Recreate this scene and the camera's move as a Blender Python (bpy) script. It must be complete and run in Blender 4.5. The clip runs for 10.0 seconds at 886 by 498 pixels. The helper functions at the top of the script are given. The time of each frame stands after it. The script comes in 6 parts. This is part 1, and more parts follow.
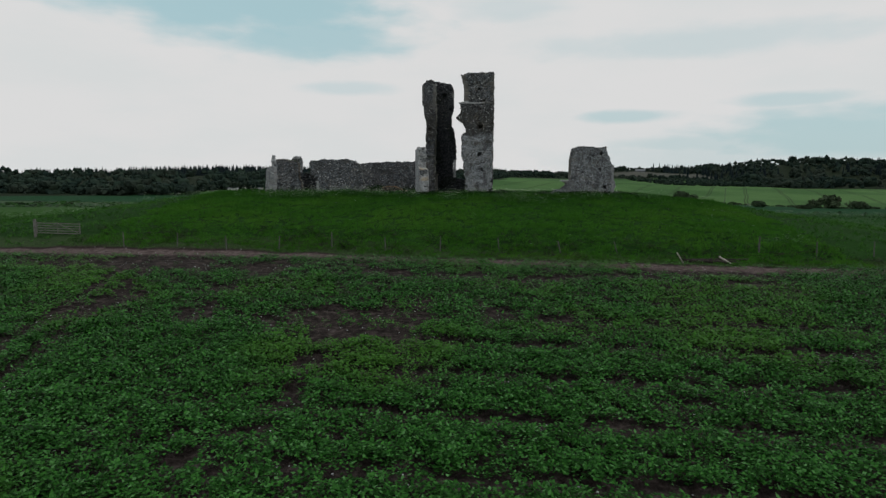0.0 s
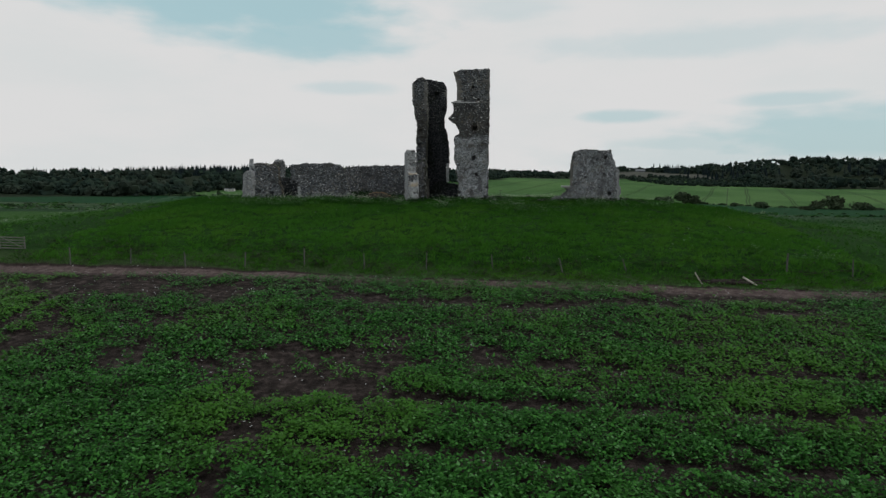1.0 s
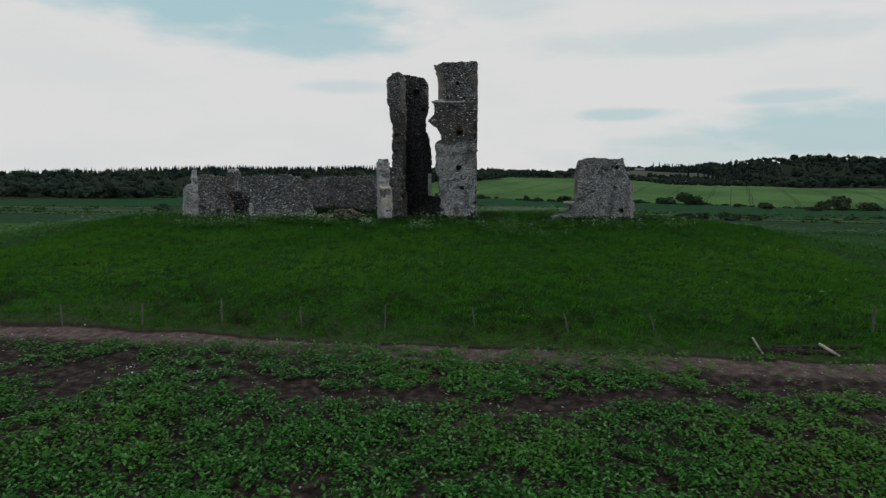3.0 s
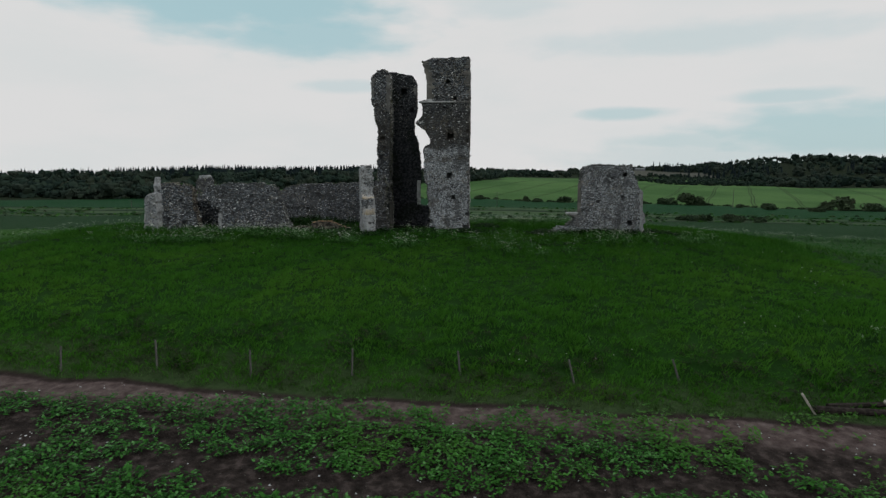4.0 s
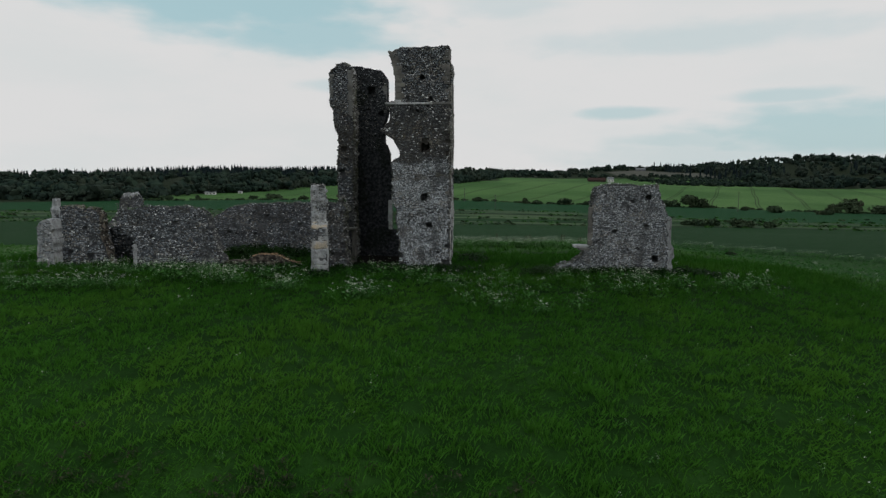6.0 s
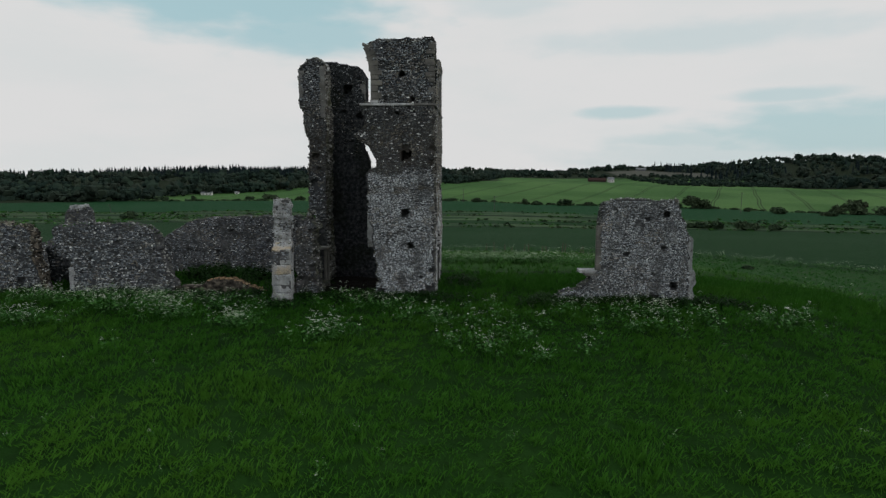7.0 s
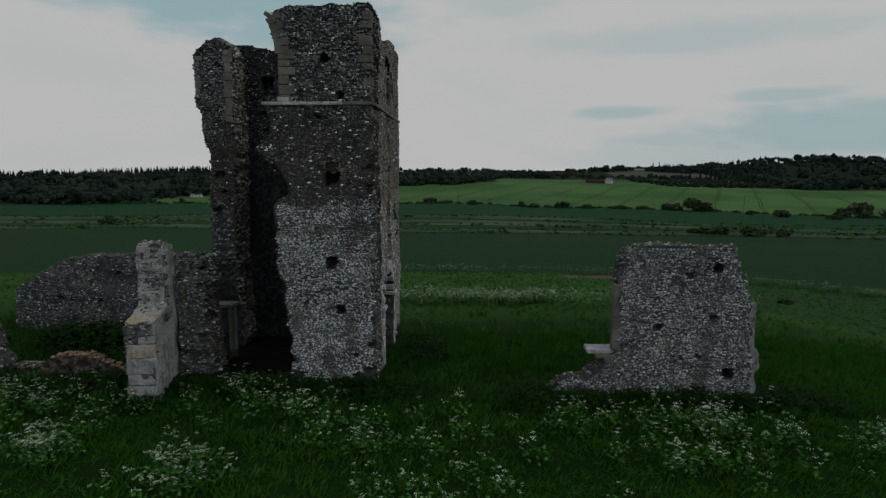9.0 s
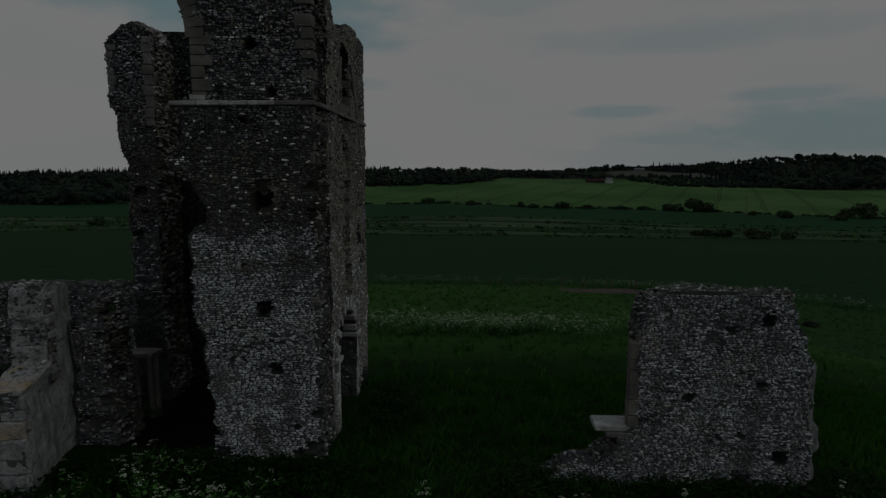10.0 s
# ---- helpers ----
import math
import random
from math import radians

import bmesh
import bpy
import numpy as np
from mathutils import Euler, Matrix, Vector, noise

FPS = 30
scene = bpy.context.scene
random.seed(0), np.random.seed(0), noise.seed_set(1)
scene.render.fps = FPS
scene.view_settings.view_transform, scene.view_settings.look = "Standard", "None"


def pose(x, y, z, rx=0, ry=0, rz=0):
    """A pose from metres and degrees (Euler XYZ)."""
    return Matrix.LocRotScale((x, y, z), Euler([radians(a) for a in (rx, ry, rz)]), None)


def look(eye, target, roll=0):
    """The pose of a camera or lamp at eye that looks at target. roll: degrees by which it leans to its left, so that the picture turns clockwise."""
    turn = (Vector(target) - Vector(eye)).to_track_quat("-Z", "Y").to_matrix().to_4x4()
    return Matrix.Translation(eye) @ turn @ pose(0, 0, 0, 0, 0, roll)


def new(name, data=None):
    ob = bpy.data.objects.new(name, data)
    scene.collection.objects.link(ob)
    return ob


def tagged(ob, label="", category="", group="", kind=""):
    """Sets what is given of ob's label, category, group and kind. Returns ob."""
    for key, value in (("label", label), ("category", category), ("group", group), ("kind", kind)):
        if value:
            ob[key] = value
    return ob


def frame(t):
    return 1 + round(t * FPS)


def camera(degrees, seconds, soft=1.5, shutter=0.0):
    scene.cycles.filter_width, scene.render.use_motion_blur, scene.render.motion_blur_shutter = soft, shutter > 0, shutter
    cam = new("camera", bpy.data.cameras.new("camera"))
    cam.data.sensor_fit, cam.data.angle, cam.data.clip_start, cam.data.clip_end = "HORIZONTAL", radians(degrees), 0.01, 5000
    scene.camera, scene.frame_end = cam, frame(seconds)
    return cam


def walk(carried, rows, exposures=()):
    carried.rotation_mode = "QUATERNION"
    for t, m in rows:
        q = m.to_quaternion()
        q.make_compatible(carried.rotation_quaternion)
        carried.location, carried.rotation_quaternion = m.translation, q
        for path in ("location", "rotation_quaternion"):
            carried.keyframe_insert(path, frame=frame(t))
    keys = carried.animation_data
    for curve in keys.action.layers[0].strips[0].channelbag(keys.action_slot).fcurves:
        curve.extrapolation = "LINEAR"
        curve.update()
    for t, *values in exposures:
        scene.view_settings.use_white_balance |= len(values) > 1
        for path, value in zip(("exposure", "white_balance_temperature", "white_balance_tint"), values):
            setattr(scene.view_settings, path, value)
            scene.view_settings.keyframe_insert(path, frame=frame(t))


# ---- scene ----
cam = camera(73.7, 10.0, soft=1.4)
PATH = [
    (0, (3.767, 0.044, 2.201), (3.671, 2.026, 1.955), 0.3),
    (0.5, (4.109, 2.962, 2.541), (4.014, 4.944, 2.294), 0.3),
    (1, (4.455, 5.853, 2.852), (4.36, 7.836, 2.605), 0.3),
    (1.5, (4.798, 9.009, 3.215), (4.704, 10.992, 2.967), 0.3),
    (2, (5.123, 11.882, 3.561), (5.029, 13.864, 3.312), 0.3),
    (2.5, (5.442, 14.622, 3.935), (5.35, 16.604, 3.685), 0.2),
    (4, (6.45, 23.231, 5.053), (6.36, 25.213, 4.8), 0.1),
    (4.5, (6.744, 26.044, 5.421), (6.655, 28.026, 5.167), 0.1),
    (5, (7.11, 29.082, 5.807), (7.02, 31.064, 5.552), 0.1),
    (5.5, (7.421, 31.872, 6.168), (7.332, 33.854, 5.913), 0.1),
    (7, (8.421, 40.553, 7.305), (8.333, 42.535, 7.048), 0.1),
    (7.5, (8.772, 43.377, 7.622), (8.686, 45.358, 7.364), 0.2),
    (8, (9.165, 46.142, 7.927), (9.084, 48.123, 7.67), 0.1),
    (8.5, (9.615, 49.174, 8.249), (9.536, 51.156, 7.993), 0.1),
    (9, (10.058, 51.98, 8.536), (9.978, 53.962, 8.279), 0.1),
    (9.5, (10.48, 54.755, 8.862), (10.401, 56.737, 8.604), 0.1),
    (10, (10.913, 57.564, 9.18), (10.834, 59.545, 8.92), 0.1),
]
FADE = [(0.0, 0.0), (8.3, 0.0), (8.7, -0.15), (9.0, -0.55), (9.5, -1.25), (10.0, -2.1)]
walk(cam, [(t, look(eye, target, roll)) for t, eye, target, roll in PATH], exposures=FADE)

# ---- small tools ----


def _hash(a, b, c, seed):
    h = np.sin(a * 127.1 + b * 311.7 + c * 74.7 + seed * 19.19) * 43758.5453
    return h - np.floor(h)


def vnoise(x, y, z=0.0, seed=0):
    """Smooth value noise in -1..1 on arrays."""
    x, y, z = np.broadcast_arrays(np.asarray(x, float), np.asarray(y, float), np.asarray(z, float))
    ix, iy, iz = np.floor(x), np.floor(y), np.floor(z)
    fx, fy, fz = x - ix, y - iy, z - iz
    fx, fy, fz = (f * f * (3 - 2 * f) for f in (fx, fy, fz))
    total = 0.0
    for dx in (0, 1):
        for dy in (0, 1):
            for dz in (0, 1):
                w = (fx if dx else 1 - fx) * (fy if dy else 1 - fy) * (fz if dz else 1 - fz)
                total = total + w * _hash(ix + dx, iy + dy, iz + dz, seed)
    return total * 2 - 1


def step(a, b, v):
    t = np.clip((np.asarray(v, float) - a) / (b - a), 0, 1)
    return t * t * (3 - 2 * t)


def raw_mesh(name, verts, faces, material=None, smooth=False):
    """A mesh from arrays; all faces have the same number of corners."""
    me = bpy.data.meshes.new(name)
    verts, faces = np.asarray(verts, np.float32), np.asarray(faces, np.int32)
    n, k = faces.shape
    me.vertices.add(len(verts))
    me.vertices.foreach_set("co", verts.ravel())
    me.loops.add(n * k)
    me.loops.foreach_set("vertex_index", faces.ravel())
    me.polygons.add(n)
    me.polygons.foreach_set("loop_start", np.arange(0, n * k, k, dtype=np.int32))
    me.polygons.foreach_set("use_smooth", np.full(n, smooth))
    me.update(calc_edges=True)
    if material:
        me.materials.append(material)
    return me


def tile(templates, places, turns, sizes, pick):
    """Many copies of small shapes in one pair of arrays. sizes: n x 3; pick: which template."""
    vs, fs, base = [], [], 0
    for i, (v, f) in enumerate(templates):
        m = np.where(pick == i)[0]
        if not len(m):
            continue
        c, s = np.cos(turns[m])[:, None], np.sin(turns[m])[:, None]
        q = v[None] * sizes[m][:, None, :]
        out = np.stack([q[..., 0] * c - q[..., 1] * s, q[..., 0] * s + q[..., 1] * c, q[..., 2]], -1) + places[m][:, None, :]
        vs.append(out.reshape(-1, 3))
        fs.append((f[None] + (base + np.arange(len(m)) * len(v))[:, None, None]).reshape(-1, f.shape[1]))
        base += len(m) * len(v)
    return np.concatenate(vs), np.concatenate(fs)


def thing(name, at=(0, 0, 0), label="", category="", group="", kind=""):
    ob = new(name)
    ob.location = at
    ob.empty_display_size = 0.2
    return tagged(ob, label, category, group, kind)


def part(name, bm, material, parent, label=""):
    """Links a bmesh (or a finished mesh) as one part under a thing or a part."""
    if isinstance(bm, bmesh.types.BMesh):
        me = bpy.data.meshes.new(name)
        bm.to_mesh(me)
        bm.free()
    else:
        me = bm
    if material and not me.materials:
        me.materials.append(material)
    ob = new(name, me)
    ob.parent = parent
    return tagged(ob, label)


def box(bm, lo, hi, bevel=0.0, turn=None):
    """A bevelled box between two corners, turned by a matrix about its middle."""
    mid, size = (Vector(lo) + Vector(hi)) / 2, Vector(hi) - Vector(lo)
    made = bmesh.ops.create_cube(bm, size=1.0)["verts"]
    bmesh.ops.scale(bm, vec=size, verts=made)
    if bevel:
        edges = list({e for v in made for e in v.link_edges})
        made = list({v for f in bmesh.ops.bevel(bm, geom=edges, offset=bevel, segments=1, affect="EDGES")["faces"] for v in f.verts} | {v for v in made if v.is_valid})
    if turn:
        bmesh.ops.transform(bm, matrix=turn, verts=made)
    bmesh.ops.translate(bm, vec=mid, verts=made)
    return made


def beam(bm, a, b, w, d, bevel=0.008, sides=0):
    """A straight piece from a to b, rectangular w x d, or round with that many sides."""
    a, b = Vector(a), Vector(b)
    m = (b - a).to_track_quat("Z", "Y").to_matrix().to_4x4()
    if sides:
        made = bmesh.ops.create_cone(bm, cap_ends=True, segments=sides, radius1=w / 2, radius2=d / 2, depth=(b - a).length)["verts"]
    else:
        made = bmesh.ops.create_cube(bm, size=1.0)["verts"]
        bmesh.ops.scale(bm, vec=(w, d, (b - a).length), verts=made)
        if bevel:
            edges = list({e for v in made for e in v.link_edges})
            made = list({v for f in bmesh.ops.bevel(bm, geom=edges, offset=bevel, segments=1, affect="EDGES")["faces"] for v in f.verts} | {v for v in made if v.is_valid})
    bmesh.ops.transform(bm, matrix=Matrix.Translation((a + b) / 2) @ m, verts=made)
    return made


# ---- world and sun ----
def nod(nt, kind, ins=None, operation="", eased=False):
    n = nt.nodes.new(kind)
    if operation:
        n.operation = operation
    if eased:
        n.interpolation_type = "SMOOTHSTEP"
    for k, v in (ins or {}).items():
        if isinstance(v, bpy.types.NodeSocket):
            nt.links.new(v, n.inputs[k])
        else:
            n.inputs[k].default_value = v
    return n


def mth(nt, op, a, b=0.0, c=0.0):
    return nod(nt, "ShaderNodeMath", {0: a, 1: b, 2: c}, operation=op).outputs[0]


def smooth_step(nt, v, a, b):
    return nod(nt, "ShaderNodeMapRange", {"Value": v, "From Min": a, "From Max": b}, eased=True).outputs[0]


def mix(nt, f, a, b, blend="MIX"):
    n = nt.nodes.new("ShaderNodeMix")
    n.data_type, n.blend_type = "RGBA", blend
    for i, v in ((0, f), (6, a), (7, b)):
        if isinstance(v, bpy.types.NodeSocket):
            nt.links.new(v, n.inputs[i])
        else:
            n.inputs[i].default_value = (*v, 1.0) if isinstance(v, tuple) and len(v) == 3 else v
    return n.outputs[2]


SUN_EL, SUN_AZ = radians(40), radians(112)  # azimuth clockwise from +y

world = bpy.data.worlds.new("overcast_sky")
scene.world = world
world.use_nodes = True
wt = world.node_tree
wt.nodes.clear()
way = nod(wt, "ShaderNodeTexCoord").outputs["Generated"]
xyz = nod(wt, "ShaderNodeSeparateXYZ", {0: way})
azim = mth(wt, "ARCTAN2", xyz.outputs[0], xyz.outputs[1])
elev = mth(wt, "ARCSINE", xyz.outputs[2])
flat = nod(wt, "ShaderNodeCombineXYZ", {0: mth(wt, "MULTIPLY", azim, 3.0), 1: mth(wt, "MULTIPLY", elev, 9.0)}).outputs[0]
wisp = nod(wt, "ShaderNodeTexNoise", {"Vector": flat, "Scale": 1.3, "Detail": 5.0, "Roughness": 0.55}).outputs[0]
fine = nod(wt, "ShaderNodeTexNoise", {"Vector": flat, "Scale": 4.0, "Detail": 4.0}).outputs[0]
warp = mth(wt, "MULTIPLY", mth(wt, "SUBTRACT", fine, 0.5), 1.1)
# thin places in the cloud: azimuth, elevation, half-width, half-height (degrees), strength
THIN = [(-20.0, 15.2, 15.5, 4.6, 0.85), (-31.0, 15.8, 8.0, 3.6, 0.8), (-15.0, 12.2, 9.5, 2.3, 0.78), (-12.0, 8.0, 5.0, 0.7, 0.34), (14.5, 5.4, 4.6, 0.65, 0.55), (24.0, 1.4, 17.0, 2.4, 0.32),
        (27.0, 6.4, 5.0, 0.7, 0.5), (31.0, 3.4, 12.0, 2.6, 0.7), (21.0, 2.9, 9.0, 0.9, 0.45), (20.0, 11.5, 16.0, 1.4, 0.3), (3.0, 15.0, 6.0, 1.2, 0.25), (34.0, 17.0, 8.0, 3.0, 0.3)]
thin = 0.0
for a, e, sa, se, k in THIN:
    da = mth(wt, "DIVIDE", mth(wt, "SUBTRACT", azim, radians(a)), radians(sa))
    de = mth(wt, "DIVIDE", mth(wt, "SUBTRACT", elev, radians(e)), radians(se))
    r = mth(wt, "SQRT", mth(wt, "ADD", mth(wt, "MULTIPLY", da, da), mth(wt, "MULTIPLY", de, de)))
    r = mth(wt, "ADD", r, warp)
    thin = mth(wt, "MAXIMUM", thin, mth(wt, "MULTIPLY", smooth_step(wt, r, 1.2, 0.4), k))
high = mth(wt, "MULTIPLY", smooth_step(wt, elev, radians(15), radians(40)), smooth_step(wt, wisp, 0.45, 0.62))
thin = mth(wt, "MAXIMUM", thin, mth(wt, "MULTIPLY", high, 0.6))
sky = wt.nodes.new("ShaderNodeTexSky")
sky.sky_type, sky.sun_disc, sky.sun_elevation, sky.sun_rotation = "NISHITA", False, SUN_EL, SUN_AZ
sky.air_density, sky.dust_density = 1.0, 2.0
blue = mix(wt, 0.85, nod(wt, "ShaderNodeVectorMath", {0: sky.outputs[0], 3: 0.1}, operation="SCALE").outputs[0], (0.35, 0.57, 0.61))
white = mix(wt, mth(wt, "MULTIPLY", smooth_step(wt, wisp, 0.4, 0.7), 0.35), (0.70, 0.70, 0.70), (0.60, 0.655, 0.66))
cloudy = mix(wt, thin, white, blue)
# the cloud deck glows overhead, where the sun stands behind it
heavy = mth(wt, "MULTIPLY", smooth_step(wt, elev, radians(18), radians(50)), mth(wt, "ADD", 0.75, mth(wt, "MULTIPLY", fine, 0.4)))
cloudy = mix(wt, heavy, cloudy, (0.92, 0.99, 1.05))
nod(wt, "ShaderNodeOutputWorld", {0: nod(wt, "ShaderNodeBackground", {0: cloudy, 1: 1.0}).outputs[0]})

sun_data = bpy.data.lights.new("sun", "SUN")
sun_data.energy, sun_data.angle, sun_data.color = 0.8, radians(22), (1.0, 0.96, 0.9)
sun = new("sun", sun_data)
sun.matrix_basis = look((120 * math.sin(SUN_AZ), 120 * math.cos(SUN_AZ) + 75, 120 * math.tan(SUN_EL)), (0, 75, 0))

# ---- materials ----
def material(name, rough=0.9):
    m = bpy.data.materials.new(name)
    m.use_nodes = True
    nt = m.node_tree
    nt.nodes.clear()
    b = nod(nt, "ShaderNodeBsdfPrincipled", {"Roughness": rough, "Specular IOR Level": 0.04})
    nod(nt, "ShaderNodeOutputMaterial", {0: b.outputs[0]})
    return m, nt, b


def noise_tex(nt, vec, scale, detail=4.0, rough=0.55):
    return nod(nt, "ShaderNodeTexNoise", {"Vector": vec, "Scale": scale, "Detail": detail, "Roughness": rough}).outputs[0]


def ramp(nt, v, stops):
    n = nod(nt, "ShaderNodeValToRGB", {0: v})
    e = n.color_ramp.elements
    while len(e) < len(stops):
        e.new(0.5)
    for el, (p, c) in zip(e, stops):
        el.position, el.color = p, (*c, 1.0)
    return n.outputs[0]


def bump(nt, b, height, strength, distance):
    nt.links.new(nod(nt, "ShaderNodeBump", {"Height": height, "Strength": strength, "Distance": distance}).outputs[0], b.inputs["Normal"])


def place_of(nt):
    return nod(nt, "ShaderNodeNewGeometry").outputs["Position"]


def chance(nt):
    """A random number for each loose piece, whether an object of its own or an island."""
    a = nod(nt, "ShaderNodeObjectInfo").outputs["Random"]
    b = nod(nt, "ShaderNodeNewGeometry").outputs["Random Per Island"]
    return mth(nt, "FRACT", mth(nt, "ADD", a, b))


def rubble_material(name, joints):
    """Flint rubble; joints: the mortar from dark to pale."""
    m, nt, b = material(name, 0.95)
    p = place_of(nt)
    big, mid, fine_ = noise_tex(nt, p, 0.45), noise_tex(nt, p, 2.2), noise_tex(nt, p, 14.0)
    cells = nod(nt, "ShaderNodeTexVoronoi", {"Vector": nod(nt, "ShaderNodeMapping", {0: p, 3: (1.0, 1.0, 1.5)}).outputs[0], "Scale": 11.0, "Randomness": 1.0})
    stone = ramp(nt, nod(nt, "ShaderNodeSeparateXYZ", {0: cells.outputs["Color"]}).outputs[0], [(0.0, (0.03, 0.03, 0.035)), (0.4, (0.09, 0.09, 0.1)), (0.8, (0.16, 0.16, 0.165)), (1.0, (0.4, 0.4, 0.39))])
    mortar = ramp(nt, mid, list(zip((0.3, 0.55, 0.75), joints)))
    # building stages: pale pointing below, a browner weathered stage above it
    lift = mth(nt, "ADD", nod(nt, "ShaderNodeSeparateXYZ", {0: p}).outputs[2], mth(nt, "MULTIPLY", mth(nt, "SUBTRACT", big, 0.5), 1.6))
    mortar = mix(nt, mth(nt, "MULTIPLY", smooth_step(nt, lift, 7.5, 7.1), 0.3), mortar, (0.1, 0.107, 0.115))
    mortar = mix(nt, mth(nt, "MULTIPLY", mth(nt, "MULTIPLY", smooth_step(nt, lift, 7.2, 7.6), smooth_step(nt, lift, 10.4, 9.6)), 0.6), mortar, (0.045, 0.041, 0.035))
    c = mix(nt, smooth_step(nt, cells.outputs["Distance"], 0.05, 0.085), stone, mortar)
    c = mix(nt, mth(nt, "MULTIPLY", smooth_step(nt, big, 0.5, 0.66), 0.25), c, (0.08, 0.076, 0.07))
    c = mix(nt, mth(nt, "MULTIPLY", smooth_step(nt, noise_tex(nt, p, 1.1), 0.6, 0.72), 0.25), c, (0.075, 0.076, 0.058))
    nt.links.new(c, b.inputs["Base Color"])
    h = mth(nt, "SUBTRACT", mth(nt, "MULTIPLY", fine_, 0.5), mth(nt, "MULTIPLY", smooth_step(nt, cells.outputs["Distance"], 0.0, 0.1), 0.6))
    bump(nt, b, h, 0.8, 0.06)
    return m


def buff_material():
    """Rubble of the east side: ochre mortar and small limestone, few flints."""
    m, nt, b = material("buff_rubble", 0.95)
    p = place_of(nt)
    c = ramp(nt, noise_tex(nt, p, 9.0, 6.0, 0.65), [(0.3, (0.0338, 0.0304, 0.0245)), (0.47, (0.135, 0.126, 0.108)), (0.6, (0.225, 0.217, 0.19)), (0.78, (0.304, 0.304, 0.287))])
    c = mix(nt, mth(nt, "MULTIPLY", smooth_step(nt, noise_tex(nt, p, 0.6), 0.5, 0.66), 0.5), c, (0.0844, 0.0819, 0.0759))
    nt.links.new(c, b.inputs["Base Color"])
    bump(nt, b, noise_tex(nt, p, 11.0, 6.0), 1.0, 0.1)
    return m


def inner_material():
    """Inner faces of tower and porch: flint rubble with greenish patches, interior shade put into the dark colour."""
    m, nt, b = material("shaded_rubble", 0.95)
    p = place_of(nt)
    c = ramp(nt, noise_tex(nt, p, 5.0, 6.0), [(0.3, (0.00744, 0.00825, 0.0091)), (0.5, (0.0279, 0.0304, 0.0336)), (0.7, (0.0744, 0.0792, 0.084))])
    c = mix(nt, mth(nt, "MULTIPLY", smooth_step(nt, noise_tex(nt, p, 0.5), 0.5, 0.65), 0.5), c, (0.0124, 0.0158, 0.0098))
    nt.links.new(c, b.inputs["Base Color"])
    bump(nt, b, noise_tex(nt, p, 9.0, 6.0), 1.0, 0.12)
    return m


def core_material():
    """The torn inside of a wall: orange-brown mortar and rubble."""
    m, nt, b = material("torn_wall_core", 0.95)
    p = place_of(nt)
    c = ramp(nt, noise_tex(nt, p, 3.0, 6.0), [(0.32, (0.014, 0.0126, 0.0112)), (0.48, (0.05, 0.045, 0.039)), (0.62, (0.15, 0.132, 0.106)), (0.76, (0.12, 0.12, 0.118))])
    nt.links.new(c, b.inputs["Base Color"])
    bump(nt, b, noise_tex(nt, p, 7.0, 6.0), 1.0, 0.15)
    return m


